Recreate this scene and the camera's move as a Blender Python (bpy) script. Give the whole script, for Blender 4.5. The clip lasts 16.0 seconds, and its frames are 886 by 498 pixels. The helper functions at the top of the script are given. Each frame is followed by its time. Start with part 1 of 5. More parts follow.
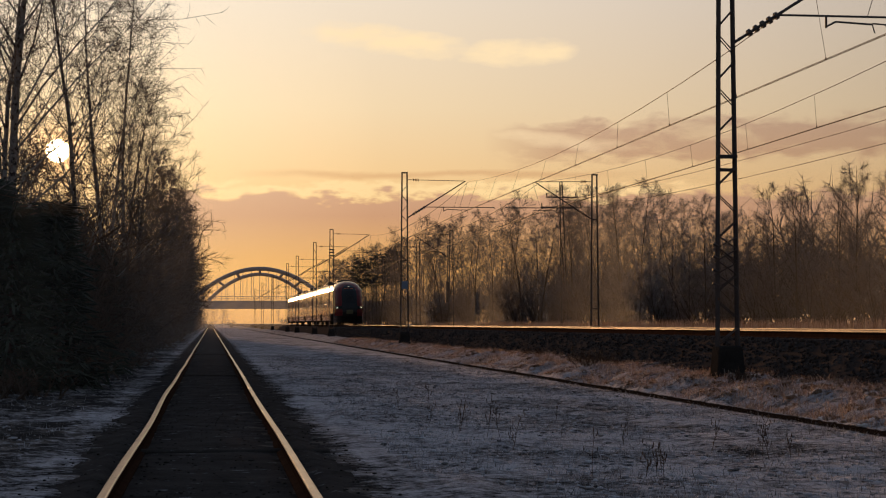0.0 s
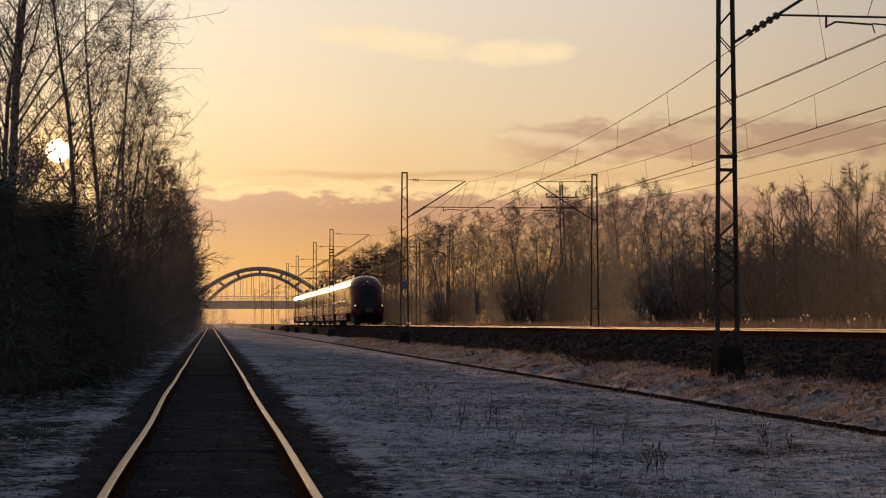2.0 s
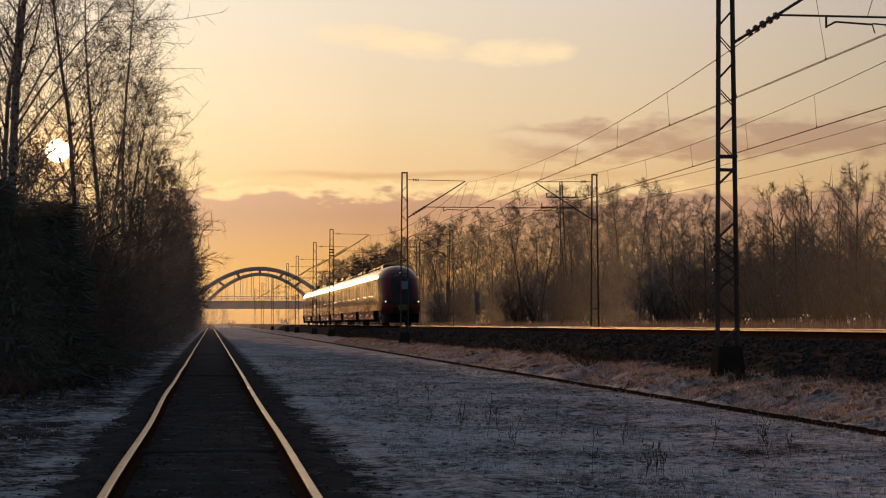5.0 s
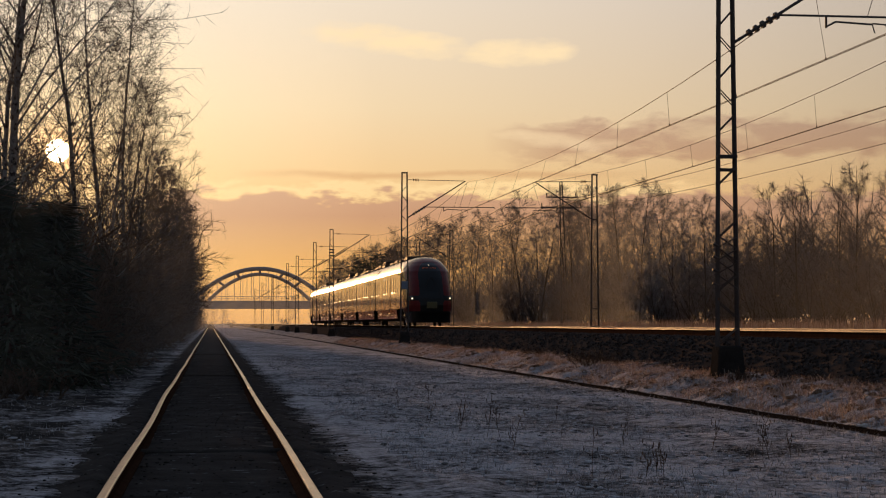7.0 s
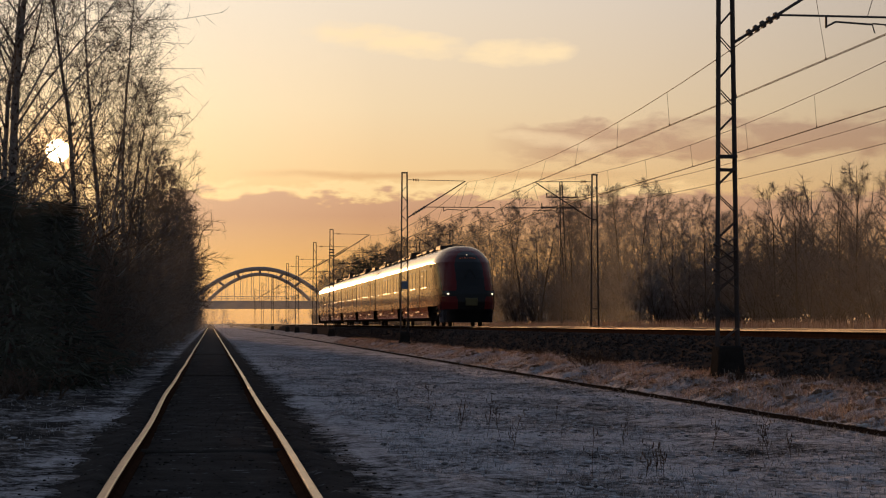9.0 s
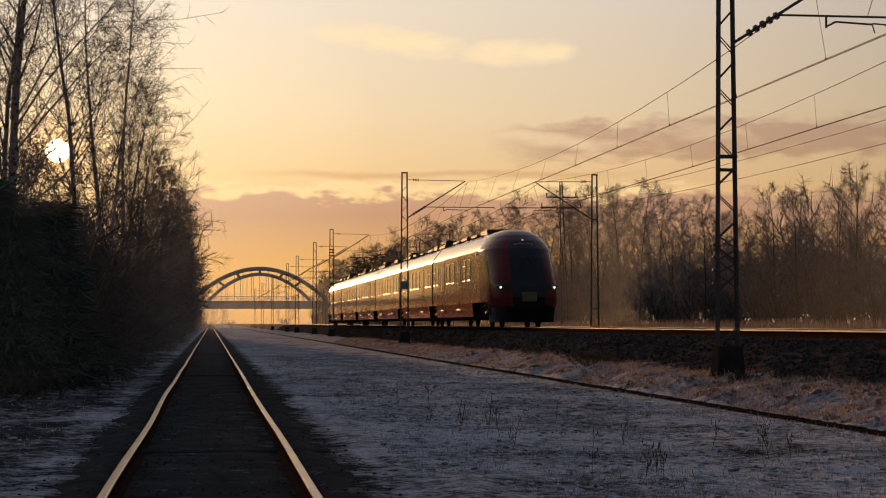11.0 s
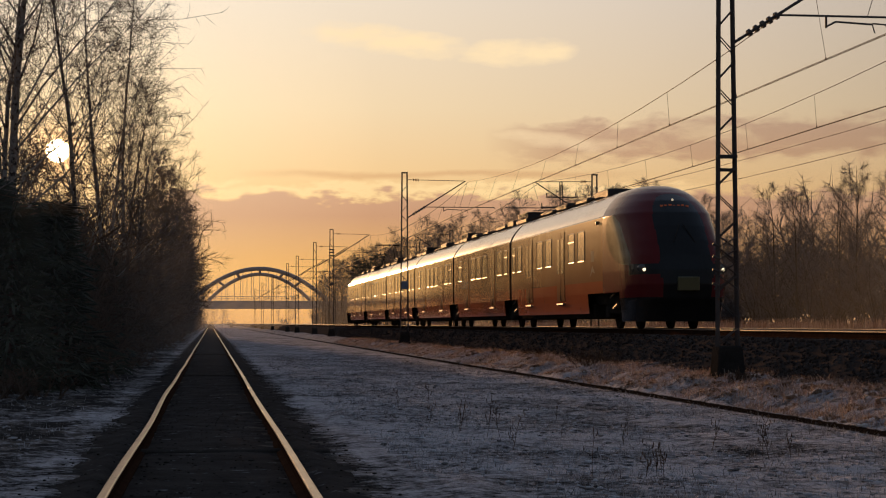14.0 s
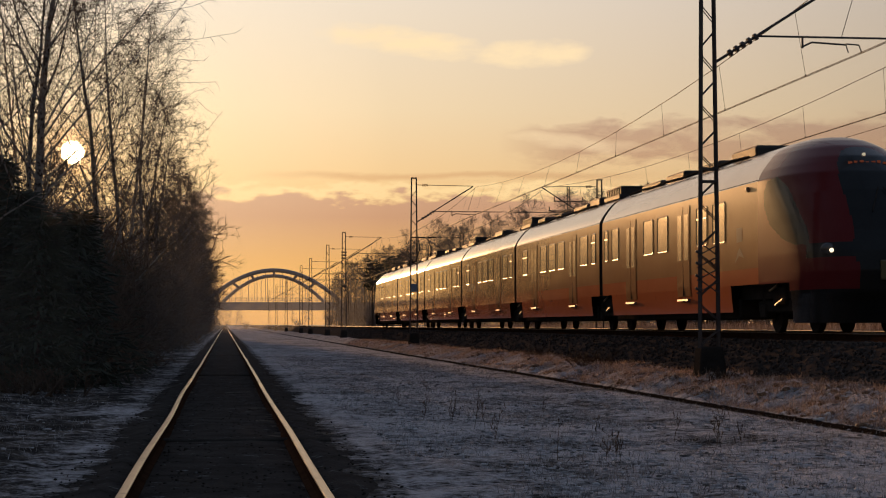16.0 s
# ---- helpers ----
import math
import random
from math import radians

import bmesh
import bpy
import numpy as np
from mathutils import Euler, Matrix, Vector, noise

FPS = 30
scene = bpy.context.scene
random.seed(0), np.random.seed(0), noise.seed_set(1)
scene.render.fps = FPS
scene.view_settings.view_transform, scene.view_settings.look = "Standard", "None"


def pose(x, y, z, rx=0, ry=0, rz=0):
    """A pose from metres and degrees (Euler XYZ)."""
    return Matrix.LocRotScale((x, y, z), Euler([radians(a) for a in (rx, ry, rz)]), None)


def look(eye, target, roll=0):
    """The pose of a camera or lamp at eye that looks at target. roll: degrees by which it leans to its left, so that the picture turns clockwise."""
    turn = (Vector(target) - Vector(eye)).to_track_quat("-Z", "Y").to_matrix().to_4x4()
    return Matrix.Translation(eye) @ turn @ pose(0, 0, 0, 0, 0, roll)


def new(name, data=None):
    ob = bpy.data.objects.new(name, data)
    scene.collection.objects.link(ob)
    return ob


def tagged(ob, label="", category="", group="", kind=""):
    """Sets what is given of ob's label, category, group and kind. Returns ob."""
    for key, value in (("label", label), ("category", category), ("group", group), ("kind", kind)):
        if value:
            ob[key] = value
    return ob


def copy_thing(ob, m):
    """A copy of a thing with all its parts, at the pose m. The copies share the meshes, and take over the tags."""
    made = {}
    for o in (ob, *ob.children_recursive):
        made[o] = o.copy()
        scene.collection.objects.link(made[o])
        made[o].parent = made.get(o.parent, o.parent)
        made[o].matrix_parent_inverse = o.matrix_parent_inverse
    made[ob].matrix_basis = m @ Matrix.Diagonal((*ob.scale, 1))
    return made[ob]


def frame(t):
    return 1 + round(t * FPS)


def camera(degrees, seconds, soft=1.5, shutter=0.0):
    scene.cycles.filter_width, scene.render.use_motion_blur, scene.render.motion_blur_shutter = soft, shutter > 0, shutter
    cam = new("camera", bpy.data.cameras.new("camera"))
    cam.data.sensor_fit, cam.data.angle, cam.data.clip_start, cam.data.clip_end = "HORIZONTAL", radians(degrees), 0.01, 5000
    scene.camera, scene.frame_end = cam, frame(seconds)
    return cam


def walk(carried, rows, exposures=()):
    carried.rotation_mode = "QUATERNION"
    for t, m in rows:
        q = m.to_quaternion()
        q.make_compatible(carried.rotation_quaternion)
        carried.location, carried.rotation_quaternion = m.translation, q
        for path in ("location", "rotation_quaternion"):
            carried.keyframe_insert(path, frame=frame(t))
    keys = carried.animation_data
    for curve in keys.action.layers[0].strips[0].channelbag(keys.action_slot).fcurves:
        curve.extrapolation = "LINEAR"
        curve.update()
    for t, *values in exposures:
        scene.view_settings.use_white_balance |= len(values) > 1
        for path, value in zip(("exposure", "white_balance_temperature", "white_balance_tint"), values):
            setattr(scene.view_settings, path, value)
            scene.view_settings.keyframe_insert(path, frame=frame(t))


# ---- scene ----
# Axes: x to the right of the disused track, y along the line, z up; z = 0 is the rail head of that track.
cam = camera(27.54, 16.0, soft=1.15)
EYE = (0.0, 0.0, 1.22)
STILL = pose(*EYE, 92.36, 0, -7.32)
walk(cam, [(0, STILL), (15.75, STILL), (15.9, pose(0, -0.55, 1.22, 92.35, 0, -7.2)), (16.0, pose(0, -2.4, 1.24, 92.40, 0, -6.87))],
     exposures=[(0, 0.0), (16.0, 0.0)])

RAIL_MAIN = 1.07          # rail head of the electrified line
TRACK_A, TRACK_B = 13.05, 17.05
SUN_AZ, SUN_EL = -4.75, 5.35

# ---------------------------------------------------------------- world and sun


def node(nt, kind, **values):
    n = nt.nodes.new(kind)
    for k, v in values.items():
        if k == "op":
            n.operation = v
        elif k == "blend":
            n.blend_type = v
        else:
            n.inputs[int(k[1:])].default_value = v
    return n


def math_node(nt, op, a, b=None, clamp=False):
    n = nt.nodes.new("ShaderNodeMath")
    n.operation, n.use_clamp = op, clamp
    for i, v in enumerate((a, b)):
        if v is None:
            continue
        if isinstance(v, (int, float)):
            n.inputs[i].default_value = v
        else:
            nt.links.new(v, n.inputs[i])
    return n.outputs[0]


def ramp(nt, fac, stops):
    n = nt.nodes.new("ShaderNodeValToRGB")
    e = n.color_ramp.elements
    while len(e) < len(stops):
        e.new(0.5)
    for el, (p, c) in zip(e, stops):
        el.position = p
        el.color = (*c, 1) if len(c) == 3 else c
    nt.links.new(fac, n.inputs[0])
    return n.outputs[0]


def mix(nt, fac, a, b, blend="MIX"):
    n = nt.nodes.new("ShaderNodeMix")
    n.data_type, n.blend_type = "RGBA", blend
    for s, v in ((n.inputs[0], fac), (n.inputs[6], a), (n.inputs[7], b)):
        if isinstance(v, (int, float)):
            s.default_value = v
        elif isinstance(v, tuple):
            s.default_value = (*v, 1)
        else:
            nt.links.new(v, s)
    return n.outputs[2]


def noise_tex(nt, vec, scale, detail=4.0, rough=0.55, distortion=0.0):
    n = nt.nodes.new("ShaderNodeTexNoise")
    n.inputs["Scale"].default_value = scale
    n.inputs["Detail"].default_value = detail
    n.inputs["Roughness"].default_value = rough
    n.inputs["Distortion"].default_value = distortion
    if vec is not None:
        nt.links.new(vec, n.inputs["Vector"])
    return n.outputs[0]


def build_world():
    w = bpy.data.worlds.new("winter_dusk_sky")
    w.use_nodes = True
    scene.world = w
    nt = w.node_tree
    nt.nodes.clear()
    out = nt.nodes.new("ShaderNodeOutputWorld")
    bg = nt.nodes.new("ShaderNodeBackground")
    nt.links.new(bg.outputs[0], out.inputs[0])
    co = nt.nodes.new("ShaderNodeTexCoord").outputs["Generated"]
    sep = nt.nodes.new("ShaderNodeSeparateXYZ")
    nt.links.new(co, sep.inputs[0])
    x, y, z = sep.outputs
    el = math_node(nt, "MULTIPLY", math_node(nt, "ARCSINE", z), 57.2958)
    az = math_node(nt, "MULTIPLY", math_node(nt, "ARCTAN2", x, y), 57.2958)
    # clear sky overhead
    sky = nt.nodes.new("ShaderNodeTexSky")
    sky.sky_type, sky.sun_disc = "NISHITA", False
    sky.sun_elevation, sky.sun_rotation = radians(SUN_EL), radians(SUN_AZ)
    sky.dust_density, sky.air_density = 2.0, 1.2
    high = mix(nt, 1.0, sky.outputs[0], (SKY_K * 0.98, SKY_K * 0.95, SKY_K * 1.13), "MULTIPLY")
    # the glow along the horizon towards the sun
    e01 = math_node(nt, "DIVIDE", el, 40.0, True)
    low = ramp(nt, e01, [(0.0, (0.82, 0.40, 0.11)), (0.05, (0.90, 0.48, 0.15)), (0.10, (0.98, 0.63, 0.28)), (0.17, (0.96, 0.74, 0.47)),
                         (0.26, (0.91, 0.78, 0.63)), (0.5, (0.42, 0.41, 0.40)), (1.0, (0.17, 0.20, 0.25))])
    off = math_node(nt, "ABSOLUTE", math_node(nt, "SUBTRACT", az, SUN_AZ))
    side = ramp(nt, math_node(nt, "DIVIDE", off, 180.0, True),
                [(0.0, (1.0, 1.0, 1.0)), (0.05, (0.97, 0.96, 0.94)), (0.10, (0.80, 0.79, 0.80)), (0.145, (0.60, 0.60, 0.63)), (0.3, (0.30, 0.31, 0.36)),
                 (1.0, (0.13, 0.15, 0.20))])
    glow = mix(nt, 1.0, low, side, "MULTIPLY")
    col = mix(nt, math_node(nt, "SMOOTH_MIN", math_node(nt, "DIVIDE", math_node(nt, "SUBTRACT", el, 12.0), 30.0, True), 1.0), glow, high)
    # clouds: drawn in degrees of azimuth and height
    comb = nt.nodes.new("ShaderNodeCombineXYZ")
    nt.links.new(az, comb.inputs[0])
    nt.links.new(math_node(nt, "MULTIPLY", el, 2.6), comb.inputs[1])
    n1 = noise_tex(nt, comb.outputs[0], 0.75, 6.0, 0.55)
    n2 = noise_tex(nt, comb.outputs[0], 0.30, 4.0, 0.6)

    def band(lo, hi, soft, v):
        up = math_node(nt, "DIVIDE", math_node(nt, "SUBTRACT", v, lo), soft, True)
        dn = math_node(nt, "DIVIDE", math_node(nt, "SUBTRACT", hi, v), soft, True)
        return math_node(nt, "MULTIPLY", up, dn)

    wob = math_node(nt, "ADD", el, math_node(nt, "MULTIPLY", math_node(nt, "SUBTRACT", n1, 0.5), 1.7))
    # the low bank: a lumpy top edge, fading below
    bank = math_node(nt, "MULTIPLY", math_node(nt, "DIVIDE", math_node(nt, "SUBTRACT", 4.15, wob), 0.22, True),
                     math_node(nt, "DIVIDE", math_node(nt, "SUBTRACT", el, 1.6), 1.8, True))
    bank = math_node(nt, "MULTIPLY", bank, band(-2.2, 40, 1.5, az))
    col = mix(nt, math_node(nt, "MULTIPLY", bank, 0.80), col, mix(nt, 1.0, col, (0.62, 0.53, 0.82), "MULTIPLY"))
    rim = math_node(nt, "MULTIPLY", band(4.0, 4.5, 0.2, wob), band(-1.5, 16, 2.0, az))
    col = mix(nt, math_node(nt, "MULTIPLY", rim, 0.65), col, (1.05, 0.76, 0.38))
    # a long thin line of cloud over the bank
    line = math_node(nt, "ADD", el, math_node(nt, "MULTIPLY", math_node(nt, "SUBTRACT", n2, 0.5), 0.5))
    thin = math_node(nt, "MULTIPLY", band(4.55, 4.85, 0.12, line), band(0.5, 14.0, 3.0, az))
    col = mix(nt, math_node(nt, "MULTIPLY", thin, 0.7), col, mix(nt, 1.0, col, (0.82, 0.72, 0.70), "MULTIPLY"))
    # a streak higher over the right, grey with a pale edge
    tilted = math_node(nt, "SUBTRACT", wob, math_node(nt, "MULTIPLY", az, 0.01))
    streak = math_node(nt, "MULTIPLY", band(4.9, 6.35, 0.35, tilted), band(8.6, 60, 2.5, az))
    streak = math_node(nt, "MULTIPLY", streak, math_node(nt, "DIVIDE", math_node(nt, "SUBTRACT", n2, 0.33), 0.16, True))
    col = mix(nt, math_node(nt, "MULTIPLY", streak, 0.85), col, mix(nt, 1.0, col, (0.68, 0.58, 0.64), "MULTIPLY"))
    # thin bright wisps
    def wisp(a0, e0, wa, we, slope):
        u = math_node(nt, "DIVIDE", math_node(nt, "SUBTRACT", az, a0), wa)
        v = math_node(nt, "DIVIDE", math_node(nt, "SUBTRACT", math_node(nt, "ADD", el, math_node(nt, "MULTIPLY", math_node(nt, "SUBTRACT", az, a0), slope)), e0), we)
        r2 = math_node(nt, "ADD", math_node(nt, "MULTIPLY", u, u), math_node(nt, "MULTIPLY", v, v))
        r2 = math_node(nt, "ADD", r2, math_node(nt, "MULTIPLY", math_node(nt, "SUBTRACT", n1, 0.5), 2.0))
        return math_node(nt, "SUBTRACT", 1.0, r2, True)
    ws = math_node(nt, "MAXIMUM", wisp(5.6, 8.95, 2.9, 0.50, 0.11), wisp(9.7, 8.55, 2.0, 0.50, -0.02))
    ws = math_node(nt, "MAXIMUM", ws, math_node(nt, "MULTIPLY", wisp(11.2, 5.75, 2.4, 0.30, 0.10), 0.5))
    col = mix(nt, math_node(nt, "MULTIPLY", ws, 0.9), col, (1.05, 0.80, 0.48))
    # the sun's disc and its halo
    d = Vector((math.sin(radians(SUN_AZ)) * math.cos(radians(SUN_EL)), math.cos(radians(SUN_AZ)) * math.cos(radians(SUN_EL)), math.sin(radians(SUN_EL))))
    dot = nt.nodes.new("ShaderNodeVectorMath")
    dot.operation = "DOT_PRODUCT"
    nt.links.new(co, dot.inputs[0])
    dot.inputs[1].default_value = d
    ang = math_node(nt, "MULTIPLY", math_node(nt, "ARCCOSINE", math_node(nt, "MINIMUM", dot.outputs["Value"], 0.9999999)), 57.2958)
    halo = ramp(nt, math_node(nt, "DIVIDE", ang, 10.0, True),
                [(0.0, (1.6, 0.9, 0.36)), (0.055, (1.0, 0.5, 0.16)), (0.09, (0.5, 0.30, 0.11)), (0.2, (0.28, 0.20, 0.09)), (0.55, (0.12, 0.09, 0.05)), (1.0, (0, 0, 0))])
    col = mix(nt, 1.0, col, halo, "ADD")
    disc = math_node(nt, "DIVIDE", math_node(nt, "SUBTRACT", 0.37, ang), 0.12, True)
    col = mix(nt, disc, col, (70.0, 52.0, 26.0))
    nt.links.new(col, bg.inputs[0])
    bg.inputs[1].default_value = SKY_STRENGTH


SKY_K, SKY_STRENGTH = 0.255, 1.0
build_world()
sun = new("sun", bpy.data.lights.new("sun", "SUN"))
sun.data.energy, sun.data.color, sun.data.angle = 6.5, (1.0, 0.52, 0.21), radians(0.55)
sun.matrix_world = look((math.sin(radians(SUN_AZ)) * 300, math.cos(radians(SUN_AZ)) * 300, 300 * math.tan(radians(SUN_EL))), (0, 0, 0))

# ---------------------------------------------------------------- materials


def surface(name, a, b, scale=3.0, fine=40.0, rough=0.8, metal=0.0, bump=0.3, dist=0.02, spread=0.25, c=None, mask=0.55, island=False, spec=0.5):
    """Two colours mixed over two scales of noise, a third in worn patches, and a fine relief."""
    m = bpy.data.materials.new(name)
    m.use_nodes = True
    nt = m.node_tree
    p = nt.nodes["Principled BSDF"]
    co = nt.nodes.new("ShaderNodeTexCoord").outputs["Object"]
    n1, n2 = noise_tex(nt, co, scale, 5.0), noise_tex(nt, co, fine, 4.0)
    f = math_node(nt, "ADD", math_node(nt, "MULTIPLY", n1, 0.6), math_node(nt, "MULTIPLY", n2, 0.4))
    if island:
        g = nt.nodes.new("ShaderNodeNewGeometry")
        f = math_node(nt, "ADD", math_node(nt, "MULTIPLY", f, 0.5), math_node(nt, "MULTIPLY", g.outputs["Random Per Island"], 0.5))
    else:
        o = nt.nodes.new("ShaderNodeObjectInfo")
        f = math_node(nt, "ADD", f, math_node(nt, "MULTIPLY", math_node(nt, "SUBTRACT", o.outputs["Random"], 0.5), 0.22))
    f = math_node(nt, "ADD", 0.5, math_node(nt, "DIVIDE", math_node(nt, "SUBTRACT", f, 0.5), spread * 2), True)
    col = mix(nt, f, a, b)
    if c:
        k = math_node(nt, "DIVIDE", math_node(nt, "SUBTRACT", noise_tex(nt, co, scale * 2.3, 6.0, 0.65), mask), 0.08, True)
        col = mix(nt, k, col, c)
    nt.links.new(col, p.inputs["Base Color"])
    vary = 0.16 * min(1.0, rough * 1.6)
    nt.links.new(math_node(nt, "ADD", rough - vary / 2, math_node(nt, "MULTIPLY", n2, vary), True), p.inputs["Roughness"])
    p.inputs["Metallic"].default_value = metal
    p.inputs["Specular IOR Level"].default_value = spec if rough < 0.86 else 0.0   # dust and soil have no sheen
    if bump:
        b_ = nt.nodes.new("ShaderNodeBump")
        b_.inputs["Strength"].default_value, b_.inputs["Distance"].default_value = bump, dist
        nt.links.new(n2, b_.inputs["Height"])
        nt.links.new(b_.outputs[0], p.inputs["Normal"])
    return m


def glowing(name, col, strength):
    m = bpy.data.materials.new(name)
    m.use_nodes = True
    p = m.node_tree.nodes["Principled BSDF"]
    p.inputs["Base Color"].default_value = (*col, 1)
    p.inputs["Emission Color"].default_value = (*col, 1)
    p.inputs["Emission Strength"].default_value = strength
    return m


def ground_material():
    """Frosted turf: dark soil and dead grass, white rime on the raised and open parts, a worn dark strip along the old track."""
    m = bpy.data.materials.new("frosted_turf")
    m.use_nodes = True
    nt = m.node_tree
    p = nt.nodes["Principled BSDF"]
    co = nt.nodes.new("ShaderNodeTexCoord").outputs["Object"]
    sep = nt.nodes.new("ShaderNodeSeparateXYZ")
    nt.links.new(co, sep.inputs[0])
    big, mid = noise_tex(nt, co, 0.25, 5.0, 0.6), noise_tex(nt, co, 1.6, 6.0, 0.65)
    clump = noise_tex(nt, co, 6.5, 5.0, 0.62, 0.4)
    fine, grain = noise_tex(nt, co, 20.0, 4.0, 0.6), noise_tex(nt, co, 80.0, 3.0)
    soil = mix(nt, fine, (0.016, 0.0148, 0.0142), (0.060, 0.054, 0.050))
    straw = mix(nt, grain, (0.065, 0.054, 0.047), (0.19, 0.165, 0.145))
    base = mix(nt, math_node(nt, "DIVIDE", math_node(nt, "SUBTRACT", mid, 0.46), 0.2, True), soil, straw)
    frost = math_node(nt, "ADD", math_node(nt, "MULTIPLY", big, 0.42), math_node(nt, "ADD", math_node(nt, "MULTIPLY", mid, 0.40), math_node(nt, "ADD", math_node(nt, "MULTIPLY", clump, 0.52), math_node(nt, "MULTIPLY", fine, 0.26))))
    # rime lies thinner beside the old track, where feet keep it off
    away = math_node(nt, "DIVIDE", math_node(nt, "SUBTRACT", math_node(nt, "ABSOLUTE", math_node(nt, "SUBTRACT", sep.outputs[0], 0.05)), 0.95), 0.6, True)
    frost = math_node(nt, "ADD", frost, math_node(nt, "MULTIPLY", math_node(nt, "SUBTRACT", away, 0.8), 0.26))
    # less rime left of the track, so the ground is darker there
    left_of_track = math_node(nt, "DIVIDE", math_node(nt, "SUBTRACT", -1.2, sep.outputs[0]), 1.0, True)
    frost = math_node(nt, "SUBTRACT", frost, math_node(nt, "MULTIPLY", left_of_track, 0.13))
    frost = math_node(nt, "DIVIDE", math_node(nt, "SUBTRACT", frost, 0.735), 0.17, True)
    # the bank is tussocky: straw and red-brown stalks show through
    onbank = math_node(nt, "DIVIDE", math_node(nt, "SUBTRACT", sep.outputs[0], 8.5), 0.25, True)
    frost = math_node(nt, "MULTIPLY", frost, math_node(nt, "SUBTRACT", 1.0, math_node(nt, "MULTIPLY", onbank, 0.22)))
    rime = mix(nt, grain, (0.34, 0.33, 0.345), (0.62, 0.60, 0.615))
    # the shadow line under the bank's edge, painted as a dark band
    lip_shade = math_node(nt, "ADD", sep.outputs[0], math_node(nt, "MULTIPLY", math_node(nt, "SUBTRACT", clump, 0.5), 0.05))
    lip_shade = math_node(nt, "SUBTRACT", 1.0, math_node(nt, "DIVIDE", math_node(nt, "ABSOLUTE", math_node(nt, "SUBTRACT", lip_shade, 8.51)), 0.05, True))
    lip_shade = math_node(nt, "MULTIPLY", lip_shade, 2.5, True)
    turf = mix(nt, math_node(nt, "MULTIPLY", frost, 0.85), base, rime)
    nt.links.new(mix(nt, lip_shade, turf, (0.014, 0.0115, 0.010)), p.inputs["Base Color"])
    p.inputs["Roughness"].default_value = 0.9
    p.inputs["Specular IOR Level"].default_value = 0.0
    h = math_node(nt, "ADD", math_node(nt, "ADD", math_node(nt, "MULTIPLY", mid, 0.8), math_node(nt, "MULTIPLY", clump, 0.7)), math_node(nt, "MULTIPLY", fine, 0.3))
    b_ = nt.nodes.new("ShaderNodeBump")
    b_.inputs["Strength"].default_value, b_.inputs["Distance"].default_value = 1.0, 0.14
    nt.links.new(h, b_.inputs["Height"])
    nt.links.new(b_.outputs[0], p.inputs["Normal"])
    return m


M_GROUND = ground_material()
M_BALLAST = surface("ballast", (0.020, 0.017, 0.016), (0.080, 0.066, 0.058), 3.0, 30.0, 1.0, bump=0.5, dist=0.02, island=True, spec=0.03)
M_BANK = surface("packed_ballast", (0.020, 0.017, 0.016), (0.050, 0.042, 0.038), 1.2, 28.0, 1.0, bump=0.5, dist=0.03, spec=0.03)
M_DIRT = surface("dark_track_dirt", (0.022, 0.0195, 0.018), (0.075, 0.065, 0.058), 2.0, 26.0, 0.95, bump=0.9, dist=0.04, c=(0.16, 0.16, 0.17), mask=0.62, spec=0.12)
M_TIE = surface("weathered_tie_wood", (0.018, 0.016, 0.014), (0.060, 0.052, 0.046), 4.0, 60.0, 0.9, bump=0.6, c=(0.22, 0.21, 0.21), mask=0.62, spec=0.12)
M_CONC = surface("grimy_concrete", (0.03, 0.026, 0.023), (0.07, 0.06, 0.052), 2.5, 40.0, 0.9, bump=0.4, c=(0.08, 0.07, 0.065), mask=0.6)
M_CONCD = surface("tarred_concrete", (0.014, 0.013, 0.012), (0.045, 0.040, 0.036), 2.5, 40.0, 0.9, bump=0.4, c=(0.02, 0.018, 0.017), mask=0.58, spec=0.12)
M_RAIL = surface("rusty_rail", (0.018, 0.010, 0.007), (0.06, 0.030, 0.018), 4.0, 60.0, 0.95, 0.0, bump=0.2, spec=0.12)
M_HEAD = surface("worn_rail_head", (0.20, 0.145, 0.09), (0.40, 0.31, 0.20), 2.0, 50.0, 0.36, 1.0, bump=0.12, c=(0.09, 0.05, 0.03), mask=0.60)
M_HEADM = surface("polished_rail_head", (0.12, 0.085, 0.065), (0.20, 0.15, 0.12), 2.0, 50.0, 0.6, 0.15, bump=0.02, spec=0.08)
M_STEEL = surface("painted_mast_steel", (0.035, 0.032, 0.032), (0.10, 0.083, 0.075), 3.0, 40.0, 0.7, 0.1, bump=0.15, spec=0.15, c=(0.11, 0.055, 0.03), mask=0.62)
M_WIRE = surface("dull_wire", (0.03, 0.026, 0.023), (0.07, 0.055, 0.045), 2.0, 20.0, 0.85, 0.0, bump=0.0, spec=0.1)
M_INSUL = surface("brown_insulator", (0.03, 0.018, 0.014), (0.06, 0.032, 0.022), 8.0, 50.0, 0.7, bump=0.0, spec=0.05)
M_PLATE = surface("blue_grey_plate", (0.10, 0.14, 0.19), (0.16, 0.20, 0.26), 6.0, 50.0, 0.5, bump=0.05)
M_BARK = surface("dark_bark", (0.035, 0.026, 0.020), (0.11, 0.082, 0.062), 6.0, 40.0, 0.95, bump=0.7, dist=0.02, spec=0.15)
M_BIRCH = surface("birch_bark", (0.09, 0.08, 0.072), (0.26, 0.235, 0.21), 3.0, 30.0, 0.9, bump=0.5, c=(0.03, 0.025, 0.022), mask=0.52, spec=0.2)
